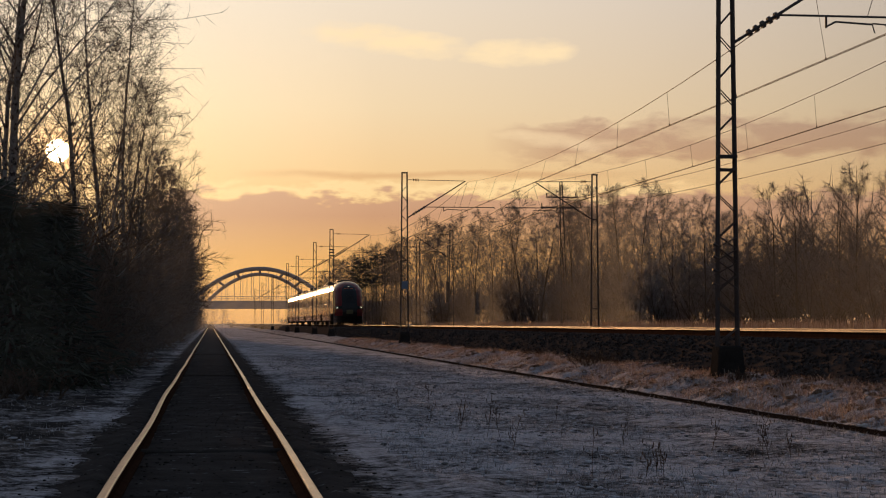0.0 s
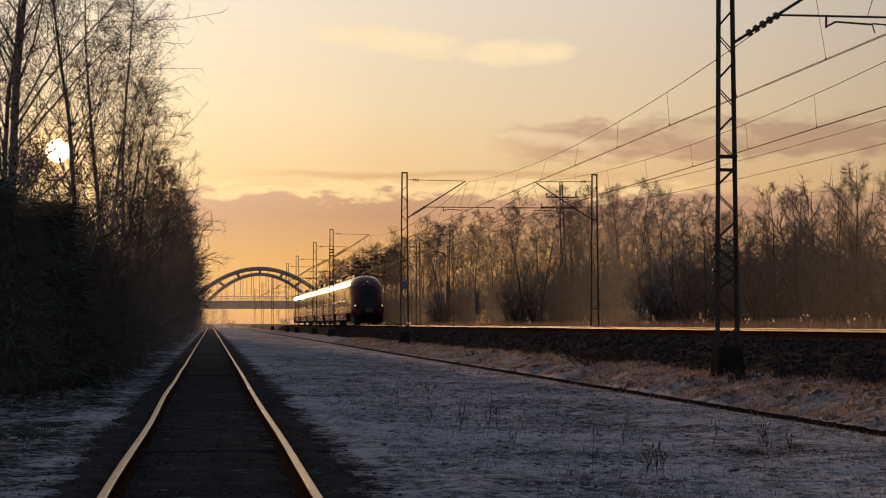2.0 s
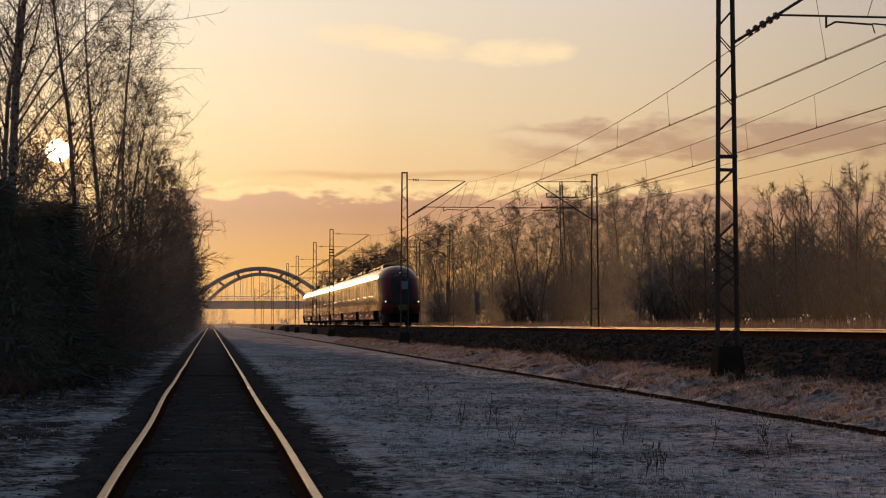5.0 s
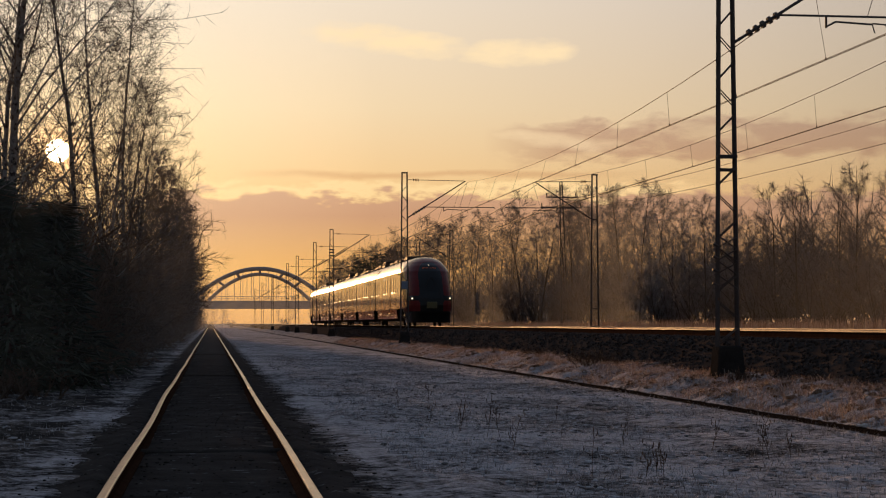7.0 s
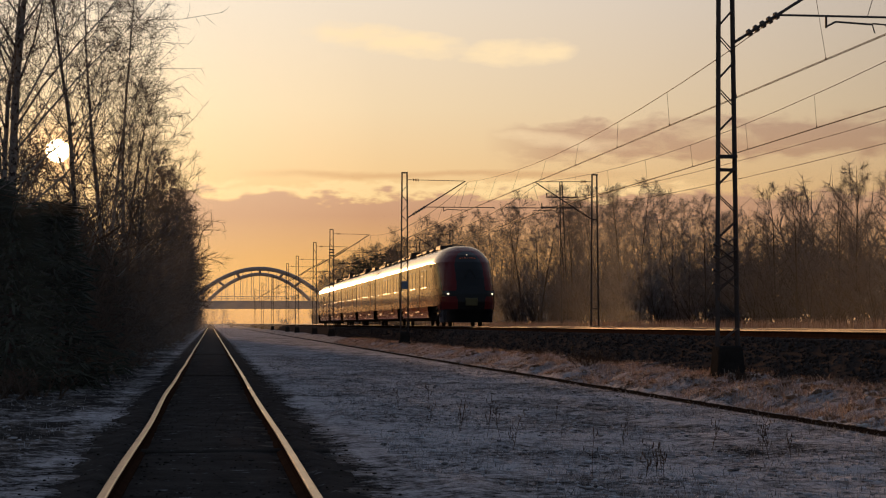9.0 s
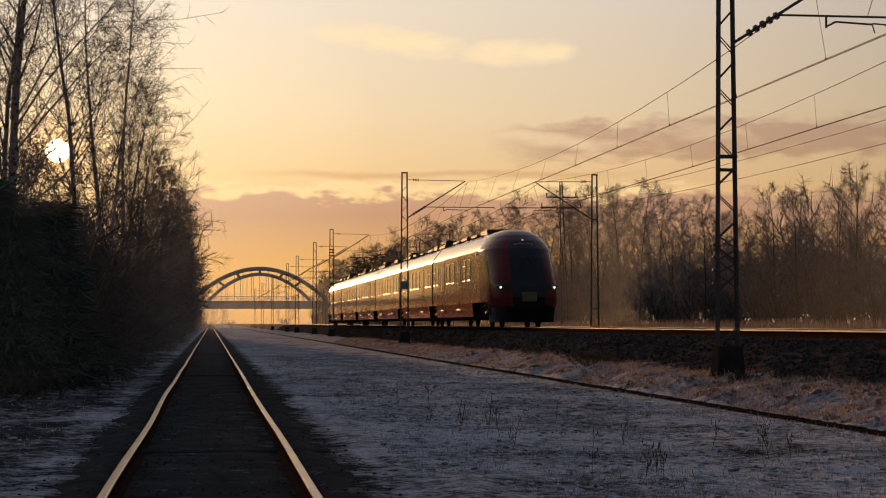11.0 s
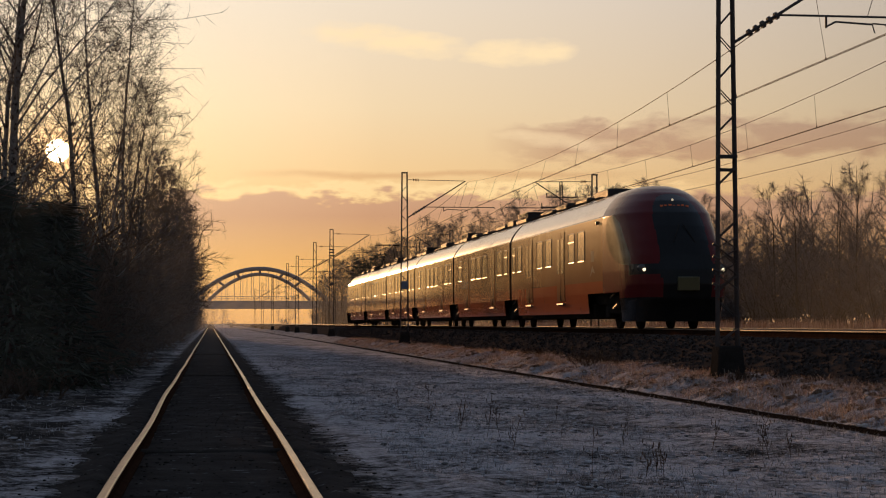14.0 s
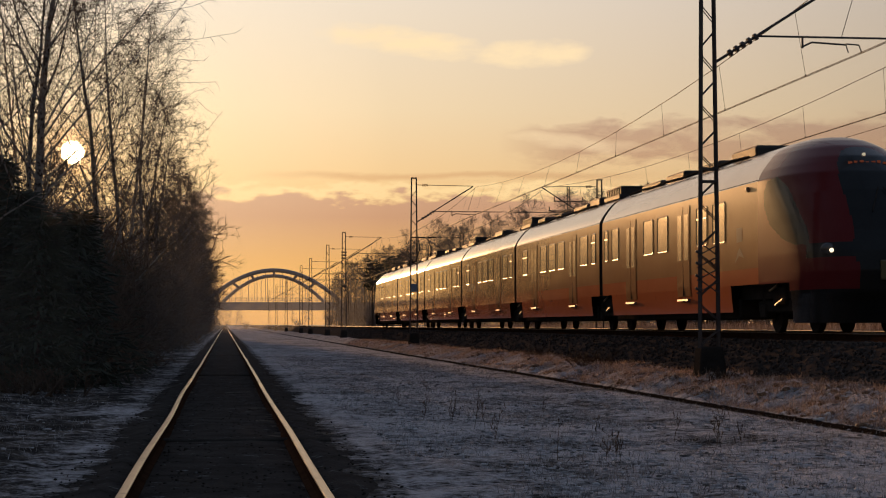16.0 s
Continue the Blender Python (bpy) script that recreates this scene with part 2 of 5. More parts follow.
M_TWIG = surface("bare_twigs", (0.045, 0.028, 0.020), (0.13, 0.085, 0.058), 1.2, 20.0, 0.85, bump=0.0, spec=0.25)
M_TWIGF = surface("rimed_twigs", (0.09, 0.075, 0.068), (0.24, 0.205, 0.19), 1.2, 20.0, 0.85, bump=0.0, spec=0.25)
M_NEEDLE = surface("spruce_needles", (0.018, 0.022, 0.015), (0.055, 0.064, 0.042), 1.5, 18.0, 0.8, bump=0.0, spec=0.2)
M_STRAW = surface("frosted_straw", (0.24, 0.165, 0.115), (0.58, 0.51, 0.46), 1.0, 10.0, 0.9, bump=0.0, island=True, spec=0.12)
M_GRASS = surface("rimed_grass", (0.13, 0.11, 0.095), (0.55, 0.55, 0.58), 0.9, 8.0, 0.9, bump=0.0, island=True, spec=0.12)



def let_through(m, share):
    """Thin rimed blades pass part of the light that falls on their far side."""
    nt = m.node_tree
    p, out = nt.nodes["Principled BSDF"], nt.nodes["Material Output"]
    tr, both = nt.nodes.new("ShaderNodeBsdfTranslucent"), nt.nodes.new("ShaderNodeMixShader")
    nt.links.new(p.inputs["Base Color"].links[0].from_socket, tr.inputs[0])
    both.inputs[0].default_value = share
    nt.links.new(p.outputs[0], both.inputs[1])
    nt.links.new(tr.outputs[0], both.inputs[2])
    nt.links.new(both.outputs[0], out.inputs[0])


for m, share in ((M_STRAW, 0.6), (M_GRASS, 0.45), (M_TWIGF, 0.35), (M_TWIG, 0.3)):
    let_through(m, share)

# ---------------------------------------------------------------- mesh helpers


def link(name, mesh, mats, parent=None, label=""):
    ob = new(name, mesh)
    for m in (mats if isinstance(mats, (list, tuple)) else [mats]):
        if m.name not in [k.name for k in mesh.materials if k]:
            mesh.materials.append(m)
    if parent is not None:
        ob.parent = parent
    if label:
        ob["label"] = label
    return ob


def part(name, bm, mats, parent=None, label="", smooth=False):
    mesh = bpy.data.meshes.new(name)
    bmesh.ops.recalc_face_normals(bm, faces=bm.faces)
    bm.to_mesh(mesh)
    bm.free()
    if smooth:
        mesh.shade_smooth()
    return link(name, mesh, mats, parent, label)


def raw(name, verts, faces, mats, parent=None, label="", smooth=False):
    mesh = bpy.data.meshes.new(name)
    mesh.from_pydata(verts, [], faces)
    mesh.update()
    if smooth:
        mesh.shade_smooth()
    return link(name, mesh, mats, parent, label)


def box(bm, lo, hi, bevel=0.0):
    c = [(a + b) / 2 for a, b in zip(lo, hi)]
    s = [b - a for a, b in zip(lo, hi)]
    got = bmesh.ops.create_cube(bm, size=1.0, matrix=Matrix.LocRotScale(c, None, s))["verts"]
    if bevel:
        es = list({e for v in got for e in v.link_edges})
        bmesh.ops.bevel(bm, geom=es, offset=bevel, segments=1, affect="EDGES", profile=0.5)
    return bm


def bar(bm, a, b, r, sides=6, r2=None):
    """A round or square bar from a to b."""
    a, b = Vector(a), Vector(b)
    d = b - a
    q = d.to_track_quat("Z", "Y")
    bmesh.ops.create_cone(bm, cap_ends=True, segments=sides, radius1=r, radius2=r if r2 is None else r2, depth=d.length,
                          matrix=Matrix.LocRotScale((a + b) / 2, q, None))
    return bm


def tube(vs, fs, pts, radii, sides=3, tip=False):
    """Adds a tapering tube along pts to the vertex and face lists."""
    start = len(vs)
    n = len(pts)
    for i, p in enumerate(pts):
        d = pts[min(i + 1, n - 1)] - pts[max(i - 1, 0)]
        d.normalize()
        u = d.orthogonal().normalized() if i == 0 else (u - d * u.dot(d)).normalized()
        w = d.cross(u)
        if tip and i == n - 1:
            vs.append(tuple(p))
            break
        for k in range(sides):
            t = 2 * math.pi * k / sides
            vs.append(tuple(p + (u * math.cos(t) + w * math.sin(t)) * radii[i]))
    rings = n - 1 if tip else n
    for i in range(rings - 1):
        for k in range(sides):
            a, b = start + i * sides + k, start + i * sides + (k + 1) % sides
            fs.append((a, b, b + sides, a + sides))
    if tip:
        last = start + (rings - 1) * sides
        for k in range(sides):
            fs.append((last + k, last + (k + 1) % sides, start + rings * sides))


def empty(name, m=None):
    ob = new(name)
    if m is not None:
        ob.matrix_basis = m
    return ob


def bend(t, a, b):
    """0 at a, 1 at b, eased."""
    t = min(1.0, max(0.0, (t - a) / (b - a)))
    return t * t * (3 - 2 * t)


# ---------------------------------------------------------------- ground


def ground_z(x, y):
    z = -0.158 - 0.062 * bend(x, 2.0, 8.0)
    z += 0.10 * bend(-x, 2.2, 5.0)
    z += 0.08 * bend(x, 8.46, 8.56) + 0.28 * bend(x, 8.6, 9.9)
    z += 0.82 * bend(x, 18.5, 21.5)
    return z


def ground_bump(x, y):
    k = 0.05 if abs(x) > 1.6 else 0.015
    if 8.58 < x < 11:
        k = 0.13
    elif 8.2 < x <= 8.58:
        k = 0.010
    if y > 120:
        k *= 0.4
    v = noise.noise(Vector((x * 0.5, y * 0.3, 3))) * k + noise.noise(Vector((x * 2.1, y * 1.3, 9))) * k * 0.7
    if y < 70:
        v += noise.noise(Vector((x * 5.1, y * 4.0, 5))) * k * 0.55
    return v


def build_ground():
    xs = [-2500, -900, -400, -200, -120, -80, -55, -40, -30, -24, -19, -15]
    xs += [-12 + 0.5 * i for i in range(17)]
    xs += [-3.5 + 0.16 * i for i in range(1, 75)]
    xs += [8.46, 8.5, 8.53, 8.56] + [8.62 + 0.11 * i for i in range(0, 25)]
    xs += [11.6, 12, 13, 14, 15, 16, 17, 18, 18.5, 19, 19.5, 20, 20.5, 21, 21.5, 22.5, 24, 26, 29, 33, 38, 45, 60, 90, 140, 250, 500, 1000, 2500]
    xs = sorted(set(round(x, 3) for x in xs))
    ys, y = [-400, -150, -60, -25, -10], 0.0
    while y < 4000:
        ys.append(y)
        y += max(0.22, 0.0085 * y) if y < 130 else 0.06 * y
    ys.append(4500)
    vs, fs = [], []
    for y in ys:
        for x in xs:
            vs.append((x, y, ground_z(x, y) + (ground_bump(x, y) if abs(x) < 60 and -5 < y < 700 else 0)))
    n = len(xs)
    for j in range(len(ys) - 1):
        for i in range(n - 1):
            fs.append((j * n + i, j * n + i + 1, (j + 1) * n + i + 1, (j + 1) * n + i))
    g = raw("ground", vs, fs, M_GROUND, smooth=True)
    tagged(g, "rough frosted turf and bare soil beside the railway", "ground", kind="structure")


build_ground()


def sweep(profile, ys, offset):
    """A profile in x and z carried along y; offset(y) gives its x and z shift."""
    vs, fs = [], []
    n = len(profile)
    for y in ys:
        dx, dz = offset(y)
        vs += [(px + dx, y, pz + dz) for px, pz in profile]
    for j in range(len(ys) - 1):
        for i in range(n):
            k = (i + 1) % n
            fs.append((j * n + i, j * n + k, (j + 1) * n + k, (j + 1) * n + i))
    fs.append(tuple(range(n - 1, -1, -1)))
    fs.append(tuple(range((len(ys) - 1) * n, len(ys) * n)))
    return vs, fs


FOOT = [(-0.0625, -0.16), (0.0625, -0.16), (0.0625, -0.148), (0.012, -0.125), (0.010, -0.045), (0.033, -0.034), (0.034, -0.012),
        (-0.034, -0.012), (-0.033, -0.034), (-0.010, -0.045), (-0.012, -0.125), (-0.0625, -0.148)]
CROWN = [(-0.035, -0.014), (0.035, -0.014), (0.034, -0.004), (0.022, 0.0), (-0.022, 0.0), (-0.034, -0.004)]


def steps(a, b, first, k):
    out, y = [], a
    while y < b:
        out.append(y)
        y += max(first, k * y)
    return out + [b]


def old_wobble(y):
    """The disused track is bent by age."""
    return (0.010 * math.sin(y * 0.33 + 0.6) * bend(y, 8, 16) * bend(y, 60, 25) + 0.008 * math.sin(y * 0.13) * bend(y, 90, 40),
            (0.008 * math.sin(y * 0.41 + 1.2) + 0.006 * math.sin(y * 0.19)) * bend(y, 90, 30))


def rail(parent, x, z, ys, offset, head, label):
    f = lambda y: (x + offset(y)[0], z + offset(y)[1])
    foot = raw("rail", *sweep(FOOT, ys, f), M_RAIL, parent, label)
    raw("rail_head", *sweep(CROWN, ys, f), head, foot, "sun-glinting worn steel rail head")
    return foot


def build_old_track():
    t = tagged(empty("track_1"), "disused single track with rusty rails on dark wooden ties", "railway track", kind="structure")
    ys = [-40.0, -20.0, -8.0, 0.0] + steps(3.0, 520.0, 0.5, 0.02)
    for x in (-0.752, 0.752):
        rail(t, x, 0.0, ys, old_wobble, M_HEAD, "rusty steel rail, slightly bent")
    rows = [-40.0, -20.0, -8.0, 0.0] + steps(3.0, 520.0, 0.3, 0.02)
    vs, fs = [], []
    xs = [-1.75, -1.5, -1.2, -1.0, -0.86, -0.7, -0.6, -0.3, 0, 0.3, 0.6, 0.7, 0.86, 1.0, 1.2, 1.5, 1.75]
    for y in rows:
        for x in xs:
            vs.append((x, y, -0.146 + 0.034 * bend(abs(x), 0.85, 1.0) - 0.09 * bend(abs(x) + 0.25 * noise.noise(Vector((x, y * 0.7, 4))), 1.0, 1.5) - 0.012 * bend(abs(abs(x) - 0.75), 0.2, 0.05) + noise.noise(Vector((x * 2, y * 1.4, 1))) * 0.012))
    n = len(xs)
    for j in range(len(rows) - 1):
        for i in range(n - 1):
            fs.append((j * n + i, j * n + i + 1, (j + 1) * n + i + 1, (j + 1) * n + i))
    raw("track_bed", vs, fs, M_DIRT, t, "dark ash and dirt between the rails", True)
    mesh = None
    rng = random.Random(4)
    y = -8.4
    while y < 160:
        if mesh is None:
            bm = bmesh.new()
            box(bm, (-1.28, -0.12, -0.24), (1.28, 0.12, -0.128), 0.018)
            first = part("tie", bm, M_TIE, t, "weathered wooden tie sunk in dirt")
            first.location = (0, y, 0)
            mesh = first.data
        else:
            o = link("tie", mesh, M_TIE, t)
            high = 0.010 if any(abs(y - k) < 0.31 for k in (19.6, 47.5, 80.0)) else rng.uniform(-0.050, -0.020)
            o.matrix_basis = pose(rng.uniform(-0.03, 0.03), y, high, rng.uniform(-1, 1), rng.uniform(-0.3, 0.3), rng.uniform(-1.2, 1.2))
        y += 0.62


build_old_track()


def build_main_line():
    bed = tagged(empty("trackbed"), "raised bed of dark crushed stone under two electrified tracks", "ballast", kind="structure")
    prof = [(10.55, 0.02), (10.9, 0.22), (11.35, 0.62), (11.62, 0.84), (11.8, 0.885), (14.3, 0.885), (15.05, 0.84), (15.8, 0.885), (18.3, 0.885), (18.6, 0.80), (19.4, 0.3), (19.4, -0.6), (10.55, -0.6)]
    ys = steps(-60.0, 1400.0, 0.6, 0.015)
    vs, fs = sweep(prof, ys, lambda y: (0, 0))
    vs = [(x + (noise.noise(Vector((x, y * 0.8, z * 3))) * 0.06 if z > 0 else 0), y, z + (noise.noise(Vector((x * 2, y * 1.1, 7))) * 0.035 if 0.1 < z < 0.86 else 0)) for x, y, z in vs]
    raw("ballast_bank", vs, fs, M_BANK, bed)
    straight = lambda y: (0, 0)
    for i, c in enumerate((TRACK_A, TRACK_B)):
        t = tagged(empty("track_%d" % (i + 2)), "electrified main line track with polished rails on concrete ties", "railway track", kind="structure")
        for x in (c - 0.752, c + 0.752):
            rail(t, x, RAIL_MAIN, [-60, 0, 60, 200, 500, 1400], straight, M_HEADM, "steel rail with bright worn head")
        bm = bmesh.new()
        box(bm, (-1.3, -0.13, 0.70), (1.3, 0.13, 0.912), 0.02)
        first = part("tie", bm, M_CONC, t, "concrete tie")
        first.location = (c, 22.0, 0)
        for k in range(1, 190):
            o = link("tie", first.data, M_CONC, t)
            o.location = (c, 22.0 + 0.6 * k, 0)
    # loose stones of the near slope
    rng = random.Random(7)
    vs, fs = [], []
    ico = bmesh.new()
    bmesh.ops.create_icosphere(ico, subdivisions=1, radius=1.0)
    base = [v.co.copy() for v in ico.verts]
    tri = [tuple(v.index for v in f.verts) for f in ico.faces]
    ico.free()
    for _ in range(13000):
        y = 20 + 150 * rng.random() ** 2.4
        u = rng.random()
        x = 10.6 + 1.35 * u
        z = np.interp(x, [10.55, 10.9, 11.35, 11.62, 11.8, 12.3], [0.05, 0.22, 0.62, 0.84, 0.885, 0.885])
        r = rng.uniform(0.018, 0.040) * (1 + y / 200)
        s = Vector((rng.uniform(0.7, 1.3), rng.uniform(0.7, 1.3), rng.uniform(0.5, 0.9))) * r
        rot = Euler((rng.random() * 6, rng.random() * 6, rng.random() * 6)).to_matrix()
        k = len(vs)
        for b in base:
            p = rot @ Vector((b.x * s.x, b.y * s.y, b.z * s.z)) * rng.uniform(0.8, 1.1)
            vs.append((x + p.x, y + p.y, z + 0.012 + p.z))
        fs += [tuple(k + i for i in f) for f in tri]
    st = raw("ballast_stones", vs, fs, M_BALLAST, bed, "loose crushed stones")
    st["kind"] = "stuff"


build_main_line()

# ---------------------------------------------------------------- masts and wires
MAST_Y = [34.3, 93.6, 151.0, 175.5, 211.3, 238.0, 296.0, 354.0, 412.0]
LEFT_X, RIGHT_X = 10.0, 20.1
CONTACT, MESSENGER = 6.95, 8.65


def build_mast(x, y, side, h=9.1, base=0.15, detail=True, plain=False):
    """side +1: the arm reaches towards +x."""
    t = tagged(empty("catenary_mast", pose(x, y, 0)), "dark steel lattice mast on a concrete footing carrying a catenary arm", "catenary mast", "catenary masts")
    bm = bmesh.new()
    bmesh.ops.create_cone(bm, cap_ends=True, segments=4, radius1=0.43, radius2=0.33, depth=0.78,
                          matrix=Matrix.Translation((0, 0, base + 0.25)) @ Matrix.Rotation(math.pi / 4, 4, "Z"))
    bmesh.ops.bevel(bm, geom=bm.edges[:], offset=0.03, segments=1, affect="EDGES")
    part("footing", bm, M_CONCD, t, "weathered concrete footing")
    z0 = base + 0.56

    def half(z):
        return (0.40 - 0.15 * (z - z0) / (h - z0)) / 2
    for s in (-1, 1):
        bm = bmesh.new()
        for d in (-0.07, 0.07):
            bar(bm, (s * half(z0), d, z0), (s * half(h), d, h), 0.028, 4)
        bar(bm, (s * (half(z0) + 0.012), 0, z0), (s * (half(h) + 0.012), 0, h), 0.03, 4)
        part("leg", bm, M_STEEL, t)
    step = 0.52 if detail else 0.8
    count = 0 if plain else int((h - 0.1 - z0 - 0.1) / step)
    for k in range(count):
        z, s = z0 + 0.1 + step * k, 1 if k % 2 == 0 else -1
        bm = bmesh.new()
        for d in (-0.075, 0.075):
            bar(bm, (-s * half(z), d, z), (s * half(z + step), d, z + step * 0.62), 0.012, 4)
        part("lacing_bar", bm, M_STEEL, t)
    for zz in ((h - 0.02, z0 + 0.45 * (h - z0)) if not plain else (h - 0.02, h - 2.4, 2.0)):
        bm = bmesh.new()
        box(bm, (-half(zz) - 0.03, -0.10, zz - 0.03), (half(zz) + 0.03, 0.10, zz + 0.03))
        part("batten", bm, M_STEEL, t)
    # the hinged arm: tie, strut, registration tube and steady arms
    def pt(px, z):
        return (side * px, 0, z)
    bm = bmesh.new()
    bar(bm, pt(half(8.72), 8.72), pt(3.15, MESSENGER + 0.03), 0.016, 6)
    part("top_tie", bm, M_STEEL, t)
    bm = bmesh.new()
    bar(bm, pt(half(6.7), 6.72), pt(3.2, MESSENGER + 0.02), 0.030, 8)
    for k in range(5):
        u = 0.10 + 0.045 * k
        a = Vector(pt(half(6.7), 6.72)).lerp(Vector(pt(3.2, MESSENGER)), u)
        b = Vector(pt(half(6.7), 6.72)).lerp(Vector(pt(3.2, MESSENGER)), u + 0.02)
        bar(bm, a, b, 0.075, 8)
    part("strut", bm, M_STEEL, t, "sloping tube with ribbed insulator")
    bm = bmesh.new()
    for k in range(4):
        bar(bm, pt(0.45 + 0.08 * k, 8.715 - 0.003 * k), pt(0.49 + 0.08 * k, 8.713), 0.065, 8)
    part("insulator", bm, M_INSUL, t)
    bm = bmesh.new()
    bar(bm, pt(1.08, 7.30), pt(4.75, 7.30), 0.022, 6)
    bar(bm, pt(3.3, MESSENGER - 0.05), pt(2.9, 7.30), 0.008, 4)
    part("registration_tube", bm, M_STEEL, t)
    bm = bmesh.new()
    bar(bm, pt(2.05, 7.30), pt(2.05, 7.06), 0.024, 6)
    bar(bm, pt(2.03, 7.08), pt(2.25, 7.19), 0.02, 6)
    bar(bm, pt(2.25, 7.19), pt(3.0, 7.15), 0.02, 6)
    bar(bm, pt(3.0, 7.15), pt(3.05, CONTACT + 0.03), 0.014, 6)
    bar(bm, pt(3.0, 7.17), pt(3.28, 7.15), 0.016, 6)
    bar(bm, pt(3.28, 7.15), pt(3.35, CONTACT + 0.03), 0.014, 6)
    part("steady_arm", bm, M_STEEL, t)
    return t, half


for i, y in enumerate(MAST_Y):
    t, half = build_mast(LEFT_X, y, 1, detail=i < 3)
    if i == 0:
        bm = bmesh.new()
        for z in (1.95, 2.22, 2.48, 2.72):
            bar(bm, (-half(z) - 0.10, -0.1, z - 0.06), (half(z) * 0.9, -0.1, z + 0.18), 0.013, 4)
            bar(bm, (half(z), -0.1, z - 0.06), (-half(z), -0.1, z + 0.2), 0.013, 4)
            bar(bm, (-half(z) - 0.02, -0.1, z), (-half(z) - 0.13, -0.1, z + 0.05), 0.03, 5)
        part("climbing_guard", bm, M_STEEL, t, "barbed anti-climb bars")
        bm = bmesh.new()
        box(bm, (-half(4.9) - 0.02, -0.11, 4.20), (half(4.9) + 0.02, 0.11, 4.25))
        part("stay_plate", bm, M_STEEL, t)
    if i == 1:
        bm = bmesh.new()
        box(bm, (-0.16, -0.14, 3.0), (0.16, -0.115, 3.42), 0.01)
        part("plate", bm, M_PLATE, t, "small blank blue-grey sign plate")
    if i == 2:
        for k in range(3):
            bm = bmesh.new()
            bar(bm, (-0.22, -0.1, 7.4 - 0.25 * k), (0.22, -0.1, 7.4 - 0.25 * k), 0.06, 6)
            part("bracket", bm, M_STEEL, t)
        bm = bmesh.new()
        box(bm, (-0.2, -0.14, 4.4), (0.2, 0.14, 4.6), 0.02)
        part("clamp_box", bm, M_STEEL, t)
    if i in (1, 2, 3, 4, 5, 6):
        t, half = build_mast(RIGHT_X, y, -1, base=0.45, detail=i < 3, plain=True)
        if i == 2:
            bm = bmesh.new()
            for k in range(14):
                bar(bm, (-0.32, -0.05, 3.0 + 0.125 * k), (-0.32, -0.05, 3.11 + 0.125 * k), 0.17, 10)
            bar(bm, (-0.32, -0.05, 2.9), (-0.32, -0.05, 8.0), 0.012, 4)
            part("tension_weights", bm, M_STEEL, t, "stack of dark tension weights")


def build_wires():
    sup = [-25.0] + MAST_Y + [470.0, 530.0]
    for c, sgn in ((TRACK_A, 1), (TRACK_B, -1)):
        t = tagged(empty("overhead_wire"), "catenary wires with droppers above the track", "overhead wires", "overhead wires")
        mv, mf = [], []
        strands = {-0.03: [], 0.03: []}
        for k, (a, b) in enumerate(zip(sup, sup[1:])):
            sag = 0.93 * ((b - a) / 59.0) ** 2
            near = k == 1 and sgn < 0     # the far track's wires swing outwards in the nearest span

            def swing(u, w):
                return c + 0.7 * (1 - u) if near else c + w * (1 - 2 * u)
            mw = -0.22 if k % 2 else 0.22
            mv += [Vector((swing(i / 12, mw) + 0.1 * sgn, a + (b - a) * i / 12, MESSENGER - 4 * sag * (i / 12) * (1 - i / 12))) for i in range(12)]
            st = 0.2 if k % 2 else -0.2
            for o in (-0.03, 0.03):
                strands[o] += [Vector((swing(0.0, st) + o, a, CONTACT)), Vector((swing(0.5, st) + o, (a + b) / 2, CONTACT - 0.02))]
            n = max(4, int((b - a) / 6.2))
            for i in range(n):
                u = (i + 0.5) / n
                y = a + (b - a) * u
                zt = MESSENGER - 4 * sag * u * (1 - u)
                x = swing(u, st)
                dr = 0.006 if a < 100 else 0.009
                dv, df = [], []
                tube(dv, df, [Vector((swing(u, mw) + 0.1 * sgn, y, zt)), Vector((x, y + 0.1, CONTACT + 0.05)), Vector((x, y + 0.1, CONTACT + 0.04)), Vector((x, y + 0.1, CONTACT - 0.02))],
                     [dr, dr, 0.02, 0.02], 4)
                raw("dropper", dv, df, M_WIRE, t)
        tv, tf = [], []
        tube(tv, tf, mv, [0.011 if q.y < 100 else 0.016 for q in mv], 4)
        raw("messenger_wire", tv, tf, M_WIRE, t)
        for pts in strands.values():
            tv, tf = [], []
            tube(tv, tf, pts, [0.0095 if q.y < 100 else 0.0135 for q in pts], 4)
            raw("contact_wire", tv, tf, M_WIRE, t)
    # feeder lines along the far side
    t = tagged(empty("feeder_line"), "two thin feeder wires on the far side of the line", "overhead wires")
    for dx, z0 in ((0.0, 9.2), (0.7, 8.6)):
        vs, fs = [], []
        for a, b in ((-10.0, 116.0), (116.0, 200.0), (200.0, 290.0)):
            pts = [Vector((22.3 + dx, a + (b - a) * i / 16, z0 - (1.2 if b < 120 else 0.9) * 4 * (i / 16) * (1 - i / 16))) for i in range(17)]
            tube(vs, fs, pts, [0.013] * 17, 4)
        raw("feeder_wire", vs, fs, M_WIRE, t)


build_wires()


